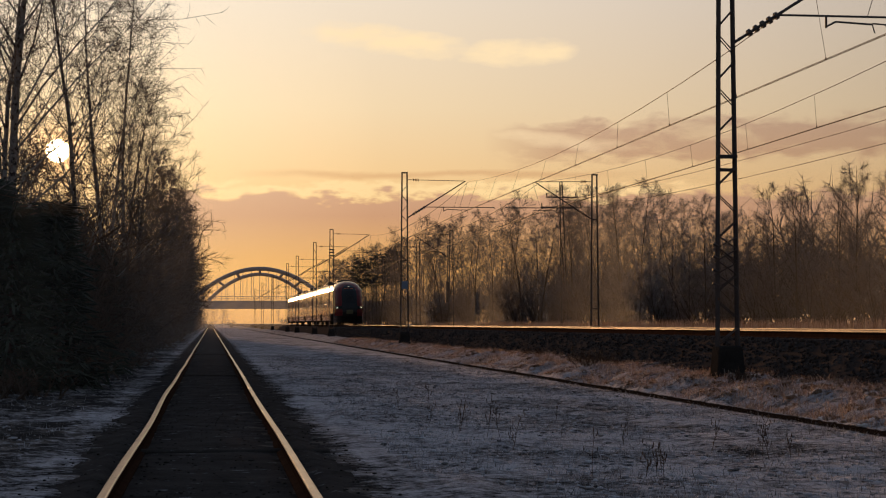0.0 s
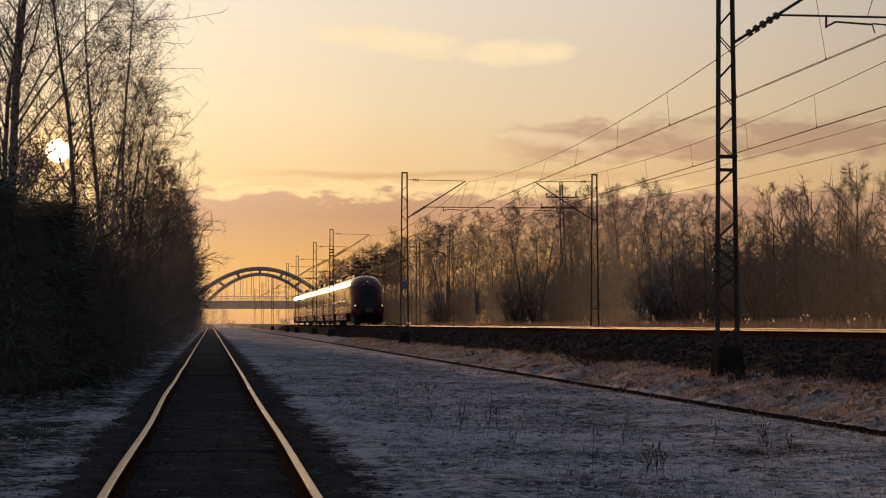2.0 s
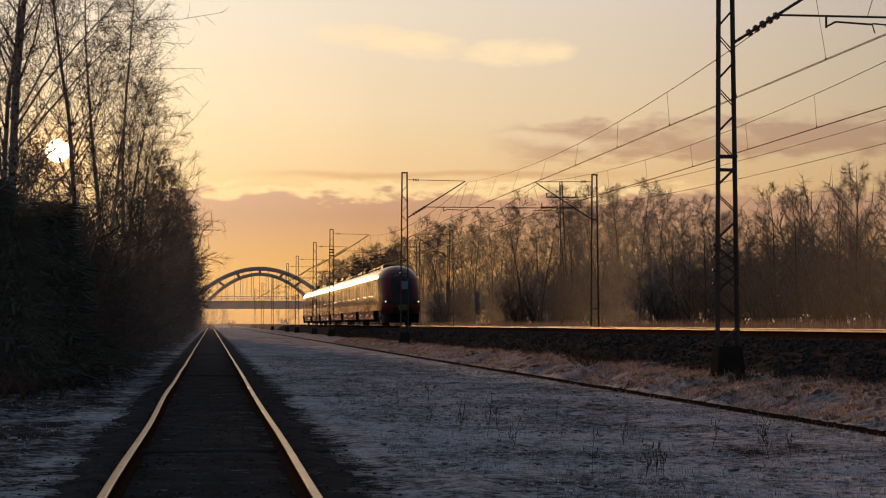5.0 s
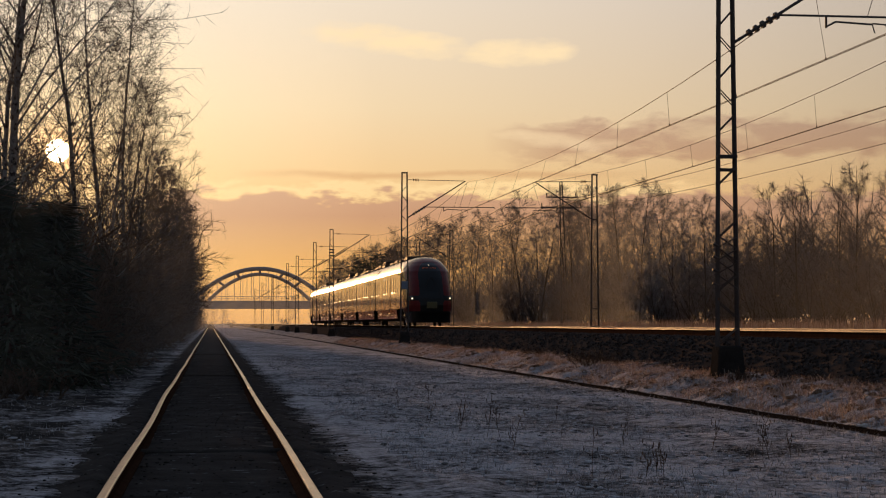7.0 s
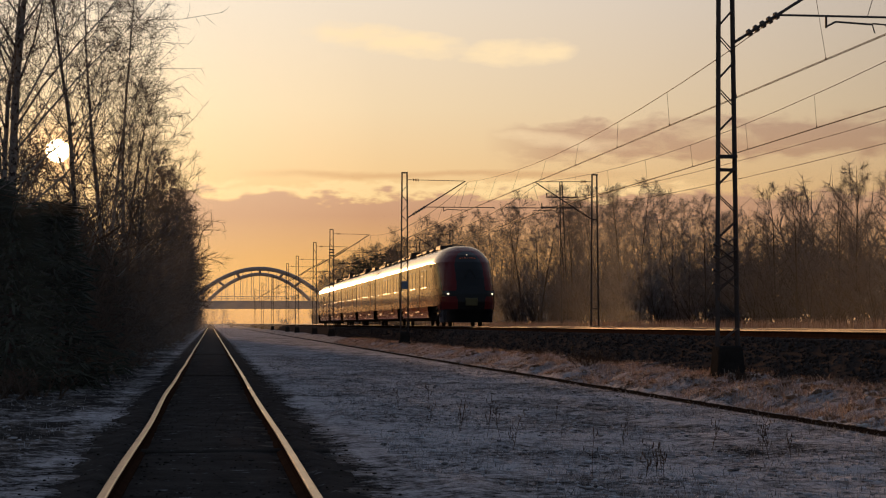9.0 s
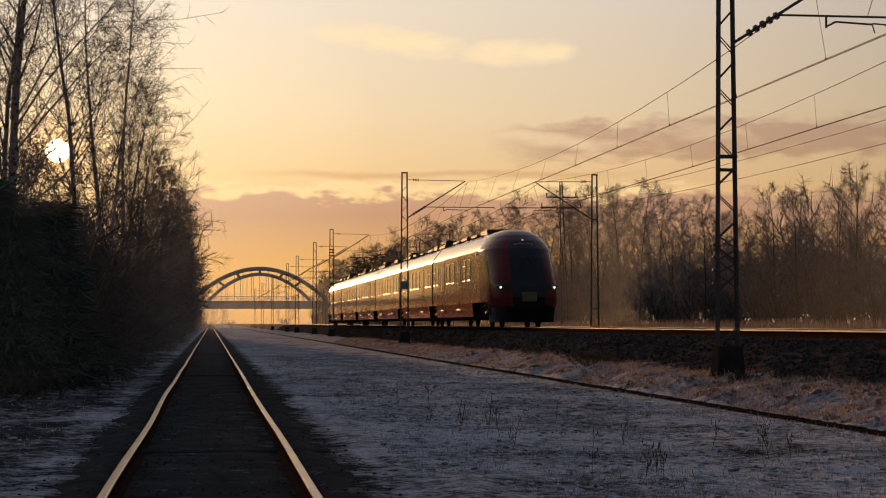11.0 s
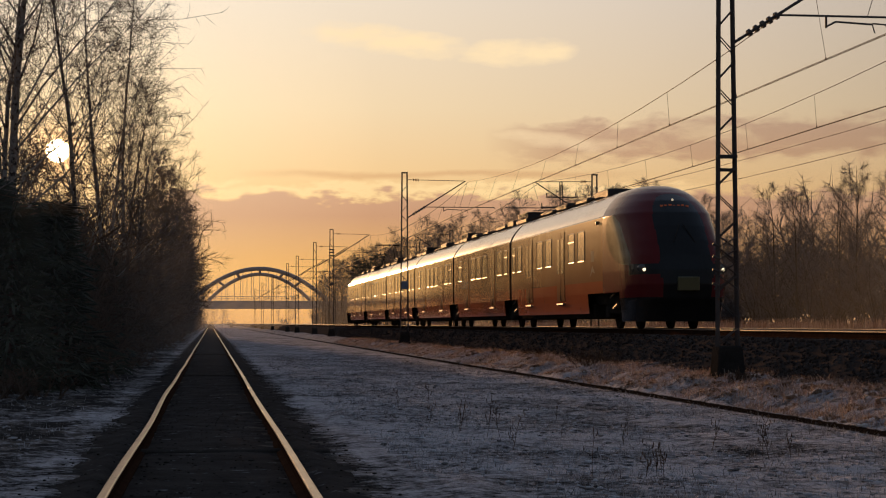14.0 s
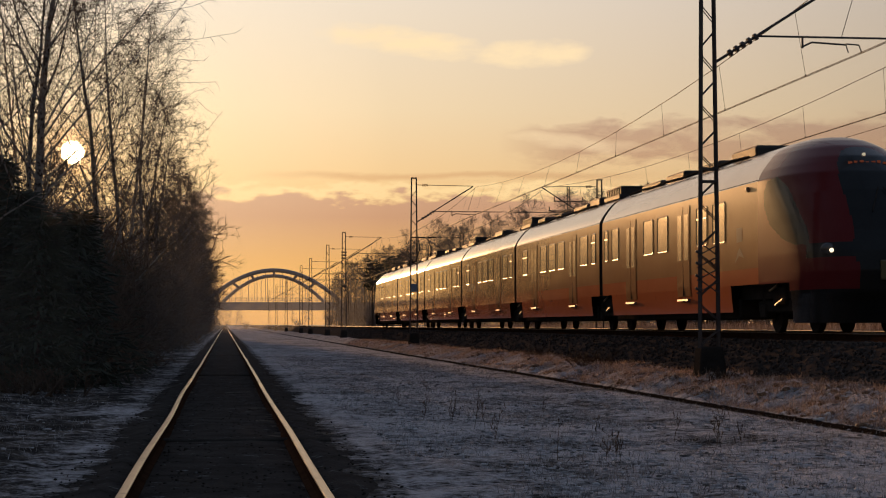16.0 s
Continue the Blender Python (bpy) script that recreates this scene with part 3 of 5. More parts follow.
def build_pole(x, y, h):
    t = tagged(empty("lattice_pole", pose(x, y, 0)), "slender ladder-like steel pole with cross arms", "power pole", "power poles")
    for s in (-1, 1):
        bm = bmesh.new()
        bar(bm, (s * 0.22 + 0.05, 0, 0.6), (s * 0.07 - 0.22, 0, h), 0.035, 4)
        part("leg", bm, M_STEEL, t)
    bm = bmesh.new()
    for k in range(22):
        u = (k + 0.5) / 22
        z = 0.6 + (h - 0.6) * u
        w, c = 0.22 - 0.15 * u, 0.05 - 0.27 * u
        bar(bm, (c - w, 0, z), (c + w, 0, z), 0.018, 4)
    part("rungs", bm, M_STEEL, t)
    for z, w in ((h - 1.0, 1.0), (h - 1.65, 1.35)):
        bm = bmesh.new()
        bar(bm, (-0.2 - w, 0, z), (-0.2 + w, 0, z), 0.04, 4)
        for s in (-1, 1):
            bar(bm, (-0.2 + s * w * 0.95, 0, z), (-0.2 + s * w * 0.95, 0, z + 0.28), 0.04, 6)
        part("cross_arm", bm, M_STEEL, t)


build_pole(22.7, 115.0, 10.4)

# ---------------------------------------------------------------- the road bridge in the distance


def build_bridge():
    Y = 500.0
    t = tagged(empty("arch_bridge", pose(14.3, Y, 0)), "hazy steel tied-arch road bridge crossing over the railway", "bridge")
    m = surface("bridge_steel", (0.20, 0.19, 0.19), (0.30, 0.28, 0.27), 0.2, 2.0, 0.7, bump=0.0)
    for name, half, top, dy, cx, r in (("arch", 18.6, 16.3, 0.0, -0.9, 0.58), ("arch", 14.2, 15.0, 9.0, -0.7, 0.5)):
        vs, fs = [], []
        pts = [Vector((cx + half * u, dy, 7.6 + (top - 7.6) * (1 - u * u))) for u in [i / 20 - 1 for i in range(41)]]
        tube(vs, fs, pts, [r] * 41, 8)
        raw(name, vs, fs, m, t, smooth=True)
        for k in range(-7, 8):
            u = k / 8.0
            bm = bmesh.new()
            bar(bm, (cx + half * u, dy, 7.6), (cx + half * u, dy, 7.6 + (top - 7.6) * (1 - u * u)), 0.06, 4)
            part("hanger", bm, m, t)
    bm = bmesh.new()
    for u in (-0.62, -0.35, 0.0, 0.35, 0.62):
        bar(bm, (-0.9 + 18.6 * u, 0, 7.6 + 8.7 * (1 - u * u)), (-0.7 + 14.2 * u * 1.1, 9, 7.6 + 7.4 * max(0, 1 - (u * 1.1) ** 2)), 0.4, 6)
    part("wind_brace", bm, m, t)
    bm = bmesh.new()
    box(bm, (-70, -1.5, 5.3), (70, 11, 7.5), 0.1)
    part("deck", bm, m, t)
    bm = bmesh.new()
    for x in (-70 + 1.5 * k for k in range(94)):
        bar(bm, (x, -1.4, 7.5), (x, -1.4, 8.6), 0.05, 4)
    bar(bm, (-70, -1.4, 8.6), (70, -1.4, 8.6), 0.07, 4)
    bar(bm, (-70, -1.4, 8.0), (70, -1.4, 8.0), 0.05, 4)
    part("parapet", bm, m, t)
    for x in (-24.0, 24.0):
        bm = bmesh.new()
        for y in (0.5, 9.0):
            bar(bm, (x, y, -0.5), (x, y, 5.4), 0.8, 12)
        part("pier", bm, m, t)


build_bridge()

# ---------------------------------------------------------------- the train
M_RED = surface("red_paint", (0.095, 0.014, 0.015), (0.125, 0.019, 0.018), 0.8, 30.0, 0.12, bump=0.0, spec=0.06)
# car-side paints: orange of the reflected sunset is mixed into both colours
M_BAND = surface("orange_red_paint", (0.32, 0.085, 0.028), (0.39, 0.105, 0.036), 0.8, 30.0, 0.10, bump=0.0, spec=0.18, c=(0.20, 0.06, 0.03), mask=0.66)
M_WALL = surface("sunset_tinted_paint", (0.25, 0.115, 0.043), (0.31, 0.150, 0.060), 0.6, 25.0, 0.10, bump=0.0, spec=0.17)
M_ROOF = surface("silver_roof", (0.30, 0.285, 0.26), (0.40, 0.38, 0.35), 0.7, 20.0, 0.20, 0.3, bump=0.03)
M_GLASS = surface("coated_glass", (0.20, 0.17, 0.12), (0.30, 0.26, 0.18), 1.0, 8.0, 0.12, 0.7, bump=0.0, spec=0.4)
M_MASK = surface("black_mask", (0.010, 0.010, 0.010), (0.022, 0.021, 0.020), 1.0, 20.0, 0.10, bump=0.0, spec=0.12)
M_DARK = surface("underframe", (0.014, 0.013, 0.012), (0.050, 0.043, 0.037), 2.0, 30.0, 0.88, 0.0, bump=0.3)
M_GEAR = surface("roof_gear", (0.014, 0.013, 0.012), (0.055, 0.045, 0.038), 2.0, 30.0, 0.72, 0.15, bump=0.3, spec=0.3)
M_METAL = surface("bright_frame", (0.13, 0.10, 0.07), (0.20, 0.155, 0.11), 3.0, 40.0, 0.50, 0.8, bump=0.02)
M_PANEL = surface("olive_panel", (0.07, 0.06, 0.022), (0.10, 0.085, 0.03), 3.0, 30.0, 0.4, bump=0.02)
M_LAMP = glowing("headlight_glow", (1.0, 0.80, 0.52), 1.6)
M_TOPLAMP = glowing("dim_lamp_glow", (0.9, 0.72, 0.48), 0.45)
M_LENS = surface("headlight_lens", (0.05, 0.05, 0.05), (0.09, 0.085, 0.08), 3.0, 30.0, 0.12, 0.3, bump=0.0)
M_LED = glowing("amber_display", (0.5, 0.10, 0.03), 0.10)

END_CAR, MID_CAR, CAB = 21.1, 16.7, 4.4
LENGTH = 2 * END_CAR + 4 * MID_CAR
# half-width of the body over height above the rail
BODY_Z = [0.20, 0.80, 1.05, 1.60, 2.20, 2.75, 3.00, 3.22, 3.42, 3.60, 3.76, 3.88, 3.98, 4.05, 4.09, 4.10]
BODY_W = [1.33, 1.39, 1.41, 1.42, 1.42, 1.42, 1.418, 1.414, 1.32, 1.19, 1.06, 0.92, 0.74, 0.54, 0.30, 0.0]
NOSE_Z = [0.20, 0.60, 0.80, 1.20, 1.60, 2.00, 2.40, 2.80, 3.20, 3.55, 3.80, 3.95, 4.05, 4.10]
NOSE_S = [0.42, 0.24, 0.10, 0.00, 0.07, 0.22, 0.46, 0.80, 1.22, 1.72, 2.22, 2.66, 3.10, 3.75]


def body_w(z):
    return float(np.interp(z, BODY_Z, BODY_W))


def loft(zs, s0, s1, cuts=1):
    """Both sides of the body between two stations, following the profile; over the top when it reaches the ridge."""
    vs, fs = [], []
    line = [(-body_w(z), z) for z in zs]
    if zs[-1] >= 4.09:
        line += [(body_w(z), z) for z in reversed(zs[:-1])]
        lines = [line]
    else:
        lines = [line, [(-x, z) for x, z in reversed(line)]]
    for ln in lines:
        k = len(vs)
        for j in range(cuts + 1):
            s = s0 + (s1 - s0) * j / cuts
            vs += [(x, s, z) for x, z in ln]
        n = len(ln)
        for j in range(cuts):
            for i in range(n - 1):
                a = k + j * n + i
                fs.append((a, a + 1, a + n + 1, a + n))
    return vs, fs


def in_poly(x, y, poly):
    ok = False
    for (x0, y0), (x1, y1) in zip(poly, poly[1:] + poly[:1]):
        if (y0 > y) != (y1 > y) and x < (x1 - x0) * (y - y0) / (y1 - y0) + x0:
            ok = not ok
    return ok


CAB_WINDOW = [(3.72, 3.16), (3.95, 2.95), (3.92, 2.62), (3.55, 2.25), (2.7, 1.92), (1.9, 1.76), (1.25, 1.74), (1.35, 2.0), (1.9, 2.45), (2.5, 2.95), (3.1, 3.22)]


def nose_face(x, s, z):
    """Which part of the cab a spot of its skin belongs to."""
    a = abs(x)
    if s > 2.25 and z < 1.03:
        return None
    if z < 0.86:
        return "bumper"
    if a > 0.9 and in_poly(s, z, CAB_WINDOW):
        return "cab_window" if x > 0 else "side_cab_window"
    if s < 2.6:
        edge = 0.70 if z > 1.8 else 0.66 + 1.4 * max(0.0, 1 - (abs(z - 1.60)) / 0.24)
        arch = (a / 0.74) ** 2.6 + (max(0.0, z - 2.3) / 1.46) ** 2.6 < 1
        if a < edge and 0.86 <= z and arch:
            return "windscreen" if z > 2.0 else "front_mask"
        if 1.46 < z < 1.76 and s < 1.35:
            return "front_mask"
    return "nose_shell"


def build_cab(parent):
    zs = [0.20 + (4.0995 - 0.20) * (i / 150) ** 0.93 for i in range(151)]
    cols = 190
    grid = []
    for z in zs:
        w, s0 = body_w(z), float(np.interp(z, NOSE_Z, NOSE_S))
        pw = float(np.interp(z, [1.4, 2.4, 3.4], [3.2, 2.8, 2.4]))
        qw = float(np.interp(z, [1.2, 1.6, 2.2, 3.0, 4.1], [5.5, 5.0, 3.9, 3.0, 2.4]))
        row = []
        for k in range(cols + 1):
            ph = math.pi / 2 * math.sin(math.pi * (k / cols - 0.5))
            sn, cs = math.sin(ph), max(0.0, math.cos(ph))
            x = w * math.copysign(abs(sn) ** (2 / pw), sn)
            s = CAB - (CAB - s0) * cs ** (2 / qw)
            row.append((x, s, z))
        grid.append(row)
    groups = {}
    for j in range(len(zs) - 1):
        for k in range(cols):
            q = (grid[j][k], grid[j][k + 1], grid[j + 1][k + 1], grid[j + 1][k])
            c = [sum(p[i] for p in q) / 4 for i in range(3)]
            g = nose_face(*c)
            if g:
                groups.setdefault(g, []).append(q)
    mats = {"nose_shell": M_RED, "windscreen": M_MASK, "cab_window": M_MASK, "side_cab_window": M_MASK, "front_mask": M_MASK, "bumper": M_MASK}
    labels = {"nose_shell": "rounded glossy dark red nose", "windscreen": "tall dark windscreen", "cab_window": "dark teardrop side window of the cab", "side_cab_window": "dark teardrop side window of the cab",
              "front_mask": "black front panel", "bumper": "black lower apron"}
    for g, quads in groups.items():
        index, vs, fs = {}, [], []
        for q in quads:
            f = []
            for p in q:
                key = tuple(round(v, 5) for v in p)
                if key not in index:
                    index[key] = len(vs)
                    vs.append(p)
                if index[key] not in f:
                    f.append(index[key])
            if len(f) > 2:
                fs.append(tuple(f))
        raw(g, vs, fs, mats[g], parent, labels[g], True)
    for sx in (-1, 1):
        bm = bmesh.new()
        bmesh.ops.create_uvsphere(bm, u_segments=12, v_segments=8, radius=0.048, matrix=Matrix.Translation((sx * 1.10, 0.50, 1.60)) @ Matrix.Diagonal((1, 0.5, 0.9, 1)))
        part("headlight", bm, M_LAMP, parent, "lit white headlight", True)
        bm = bmesh.new()
        bmesh.ops.create_uvsphere(bm, u_segments=16, v_segments=10, radius=0.15, matrix=Matrix.Translation((sx * 1.13, 0.62, 1.63)) @ Matrix.Rotation(sx * 0.5, 4, "Z") @ Matrix.Diagonal((1, 0.35, 0.8, 1)))
        part("headlight_lens", bm, M_LENS, parent, "clear curved headlight lens", True)
    bm = bmesh.new()
    bmesh.ops.create_uvsphere(bm, u_segments=12, v_segments=8, radius=0.038, matrix=Matrix.Translation((0, 1.73, 3.57)))
    part("top_light", bm, M_TOPLAMP, parent, "dimly lit upper headlight", True)
    bm = bmesh.new()
    for k in range(7):
        x = -0.36 + 0.12 * k
        box(bm, (x - 0.04, 1.50, 3.36), (x + (0.025 if k % 2 else 0.04), 1.53, 3.41 + 0.012 * (k % 3)))
    part("destination_display", bm, M_LED, parent, "dim amber destination display behind the glass")
    bm = bmesh.new()
    box(bm, (-0.30, -0.03, 1.02), (0.30, 0.08, 1.40), 0.02)
    part("coupler_cover", bm, M_PANEL, parent, "dull olive cover panel")
    for sx in (-1, 1):
        bm = bmesh.new()
        bar(bm, (sx * 0.30, 0.42, 2.35), (sx * 0.05, 0.78, 2.85), 0.014, 5)
        part("wiper", bm, M_DARK, parent)


def pane(name, y0, y1, z0, z1, parent, split=False, side=-1):
    """A framed pane set 8 mm proud of the wall."""

    def ring(e, out):
        a0, a1, b0, b1 = y0 + e, y1 - e, z0 + e, z1 - e
        r = 0.09
        pts = []
        for (cy, cz, st) in ((a1 - r, b1 - r, 0), (a0 + r, b1 - r, 90), (a0 + r, b0 + r, 180), (a1 - r, b0 + r, 270)):
            for k in range(4):
                t = radians(st + 30 * k)
                z = cz + r * math.sin(t)
                pts.append((side * (body_w(z) + out), cy + r * math.cos(t), z))
        return pts
    outer, rim, inner = ring(-0.0, 0.001), ring(0.012, 0.014), ring(0.035, 0.006)
    vs = outer + rim + inner
    n = len(outer)
    fs = []
    for base in (0, n):
        for i in range(n):
            k = (i + 1) % n
            fs.append((base + i, base + k, base + n + k, base + n + i))
    fr = raw(name, vs, fs, M_METAL, parent, "rounded window in a bright metal frame")
    raw("glass", inner, [tuple(range(n))], M_GLASS, fr)
    if split:
        z = z1 - (z1 - z0) * 0.30
        x = side * (body_w(z) + 0.012)
        bm2 = bmesh.new()
        box(bm2, (min(x, x - side * 0.01), y0 + 0.03, z - 0.018), (max(x, x - side * 0.01) + 0.004, y1 - 0.03, z + 0.018))
        part("transom", bm2, M_METAL, fr)
    return fr


def door(parent, c, side=-1):
    vs, fs = [], []
    zs = [0.86, 1.1, 1.7, 2.3, 2.8, 3.08]
    for y0, y1 in ((c - 0.64, c - 0.022), (c + 0.022, c + 0.64)):
        for out in (0.0, 0.012):
            vs += [(side * (body_w(z) + out), y, z) for z in zs for y in (y0, y1)]
        k, n = len(vs) - 24, 12
        for i in range(5):
            a = k + n + 2 * i
            fs.append((a, a + 1, a + 3, a + 2))
        for i in range(5):
            for e in (0, 1):
                a = k + 2 * i + e
                fs.append((a, a + 2, a + n + 2, a + n))
        fs.append((k + 10, k + 11, k + 23, k + 22))
        fs.append((k, k + 1, k + 13, k + 12))
    d = raw("door", vs, fs, M_WALL, parent, "closed double-leaf sliding door")
    bm = bmesh.new()
    x = side * 1.425
    box(bm, (min(x, x - side * 0.03), c - 0.03, 0.88), (max(x, x - side * 0.03), c + 0.03, 3.0))
    part("door_seal", bm, M_DARK, d)
    for y in (c - 0.33, c + 0.33):
        g = []
        for yy, z in ((y - 0.2, 1.75), (y + 0.2, 1.75), (y + 0.2, 2.88), (y - 0.2, 2.88)):
            g.append((side * (body_w(z) + 0.016), yy, z))
        raw("door_glass", g, [(0, 1, 2, 3)], M_GLASS, d)
    bm = bmesh.new()
    x0, x1 = sorted((side * 1.36, side * 1.455))
    box(bm, (x0, c - 0.55, 0.74), (x1, c + 0.55, 0.80), 0.01)
    part("step", bm, M_METAL, d, "bright metal step plate")
    return d


def roof_gear(parent, s0, s1, rng):
    s = s0
    while s < s1:
        le = rng.uniform(1.2, 3.0)
        if s + le > s1:
            break
        h = rng.choice((0.05, 0.10, 0.16))
        w = rng.uniform(0.55, 0.8)
        bm = bmesh.new()
        box(bm, (-w, s, 3.98), (w, s + le, 4.10 + h), 0.05)
        box(bm, (-w * 0.8, s + le * 0.1, 4.05), (w * 0.8, s + le * 0.45, 4.12 + h), 0.03)
        part("roof_unit", bm, M_GEAR, parent, "dark ribbed equipment box on the roof")
        s += le + rng.uniform(0.5, 2.6)
    vs, fs = [], []
    for x in (-0.85, 0.85):
        pts = [Vector((x, s0 + (s1 - s0) * i / 8, 3.98 + 0.03 * (i % 2))) for i in range(9)]
        tube(vs, fs, pts, [0.035] * 9, 5)
    raw("roof_conduit", vs, fs, M_DARK, parent)


def bogie(parent, s):
    bm = bmesh.new()
    for sx in (-1, 1):
        box(bm, (sx * 1.02 - 0.09, -1.75, 0.42), (sx * 1.02 + 0.09, 1.75, 0.68), 0.03)
        for y in (-1.3, 1.3):
            box(bm, (sx * 1.02 - 0.13, y - 0.22, 0.30), (sx * 1.02 + 0.13, y + 0.22, 0.62), 0.03)
            bar(bm, (sx * 1.02, y, 0.6), (sx * 1.02, y, 0.86), 0.12, 8)
        box(bm, (sx * 1.02 - 0.16, -0.45, 0.55), (sx * 1.02 + 0.16, 0.45, 0.98), 0.04)
    box(bm, (-1.0, -0.4, 0.4), (1.0, 0.4, 0.7), 0.03)
    b = part("bogie", bm, M_DARK, parent, "dark bogie frame")
    b.location = (0, s, 0)
    for sx in (-1, 1):
        bm = bmesh.new()
        bar(bm, (sx * 1.24, 0.45, 0.88), (sx * 1.24, -0.15, 1.00), 0.028, 6)
        part("damper", bm, M_METAL, b, "bright hydraulic damper")
        bm = bmesh.new()
        bar(bm, (sx * 1.24, 0.05, 0.58), (sx * 1.24, -0.50, 0.70), 0.026, 6)
        part("damper", bm, M_METAL, b, "bright hydraulic damper")
    sets = []
    for y in (-1.3, 1.3):
        bm = bmesh.new()
        bar(bm, (-0.85, 0, 0), (0.85, 0, 0), 0.08, 8)
        for sx in (-1, 1):
            bar(bm, (sx * 0.69, 0, 0), (sx * 0.82, 0, 0), 0.42, 20)
            for k in range(5):
                t = k * 2 * math.pi / 5
                bar(bm, (sx * 0.84, 0.22 * math.cos(t), 0.22 * math.sin(t)), (sx * 0.80, 0.22 * math.cos(t), 0.22 * math.sin(t)), 0.05, 5)
        w = part("wheelset", bm, M_DARK, b)
        w.location = (0, y, 0.42)
        sets.append(((0, y, 0.42), w))
    return sets


def build_train():
    t = tagged(empty("train", pose(TRACK_A, 170, RAIL_MAIN)), "six-car red electric train with lit headlights on the main line", "train")
    rng = random.Random(12)
    wheels = []
    joints = [END_CAR + MID_CAR * k for k in range(5)]
    edges = [0.0] + joints + [LENGTH]
    low_zs = [1.03, 1.2, 1.38]
    up_zs = [1.38, 1.6, 2.2, 2.75, 3.0, 3.22]
    top_zs = [3.22, 3.30, 3.42, 3.60, 3.76, 3.88, 3.98, 4.05, 4.09, 4.10]
    for c in range(6):
        a, b = edges[c] + (CAB if c == 0 else 0.24), edges[c + 1] - (CAB if c == 5 else 0.24)
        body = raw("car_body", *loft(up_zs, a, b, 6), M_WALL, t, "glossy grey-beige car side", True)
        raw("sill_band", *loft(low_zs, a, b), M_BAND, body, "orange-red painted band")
        raw("roof", *loft(top_zs, a, b, 6), M_ROOF, body, "silver rounded roof shoulder", True)
        bm = bmesh.new()
        for sx in (-1, 1):
            x = sx * 1.395
            box(bm, (x - 0.012, a, 3.215), (x + 0.012, b, 3.25))
        part("rain_gutter", bm, M_DARK, body)
        for s in (a, b):
            bm = bmesh.new()
            pts = [(-body_w(z) + 0.01, z) for z in BODY_Z[2:]] + [(body_w(z) - 0.01, z) for z in reversed(BODY_Z[2:-1])]
            bm.faces.new([bm.verts.new((x, s, z)) for x, z in pts])
            part("end_wall", bm, M_DARK, body)
        s0 = 6.6 if c == 0 else edges[c] + 1.55
        s1 = LENGTH - 6.6 if c == 5 else edges[c + 1] - 1.55
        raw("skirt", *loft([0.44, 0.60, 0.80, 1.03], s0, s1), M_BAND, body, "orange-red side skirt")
        bm = bmesh.new()
        box(bm, (-1.12, edges[c] + (1.2 if c == 0 else 0.3), 0.72), (1.12, edges[c + 1] - (1.2 if c == 5 else 0.3), 1.06))
        box(bm, (-1.2, s0, 0.30), (1.2, s1, 0.74), 0.03)
        part("underframe", bm, M_DARK, body, "dark underframe equipment")
        # doors and windows along the car
        if c in (0, 5):
            dd, ww = (16.9, 10.9), ((20.3, 0.55, True), (19.0, 0.95, False), (14.75, 1.15, False), (13.1, 1.15, False), (9.1, 1.0, True), (7.55, 1.1, False))
            if c == 5:
                dd, ww = [LENGTH - d for d in dd], [(LENGTH - w[0], w[1], w[2]) for w in ww]
        else:
            e = edges[c]
            dd = (e + MID_CAR - 4.5, e + MID_CAR - 12.1)
            ww = [(e + MID_CAR - k, w, sp) for k, w, sp in ((2.4, 1.1, True), (6.5, 1.3, False), (8.25, 1.3, False), (10.0, 1.3, False), (14.0, 1.25, False), (15.55, 0.7, True))]
        for side in (-1, 1):
            for d in dd:
                door(body, d, side)
            for y, w, sp in ww:
                pane("window", y - w / 2, y + w / 2, 2.02, 2.97, body, sp, side)
        if c:
            s2 = edges[c] + 0.55
            bm = bmesh.new()
            box(bm, (-0.72, s2, 4.02), (0.72, s2 + 2.3, 4.16), 0.02)
            box(bm, (-0.66, s2 + 0.05, 4.36), (0.66, s2 + 2.25, 4.42), 0.02)
            for x in (-0.6, 0.6):
                box(bm, (x - 0.03, s2 + 0.06, 4.15), (x + 0.03, s2 + 2.24, 4.37))
            rb = part("resistor_box", bm, M_GEAR, body, "dark slatted resistor box on the roof")
            for k in range(9):
                bm = bmesh.new()
                box(bm, (-0.655, s2 + 0.08 + 0.255 * k, 4.15), (0.655, s2 + 0.16 + 0.255 * k, 4.37))
                part("fin", bm, M_GEAR, rb)
        roof_gear(body, edges[c] + (7.0 if c == 0 else 3.4), edges[c + 1] - (7.0 if c == 5 else 1.6), rng)
    for s in joints:
        zs = [1.0, 1.6, 2.2, 2.75, 3.0, 3.22, 3.42, 3.60, 3.76, 3.88, 3.98, 4.05, 4.10]
        vs, fs = [], []
        pts = [(-body_w(z) * 0.95, z * 0.985) for z in zs] + [(body_w(z) * 0.95, z * 0.985) for z in reversed(zs[:-1])]
        n = len(pts)
        for j in range(7):
            k = 1.0 if j % 2 else 0.965
            vs += [(x * k, s - 0.26 + 0.52 * j / 6, z) for x, z in pts]
        for j in range(6):
            for i in range(n - 1):
                fs.append((j * n + i, j * n + i + 1, (j + 1) * n + i + 1, (j + 1) * n + i))
        raw("bellows", vs, fs, M_DARK, t, "black folded gangway bellows")
    front = tagged(empty("cab"), "dark red cab end")
    front.parent = t
    build_cab(front)
    rear = copy_thing(front, pose(0, LENGTH, 0, 0, 0, 180))
    for o in rear.children:
        if o.name.startswith(("headlight", "top_light", "destination")):
            bpy.data.objects.remove(o)
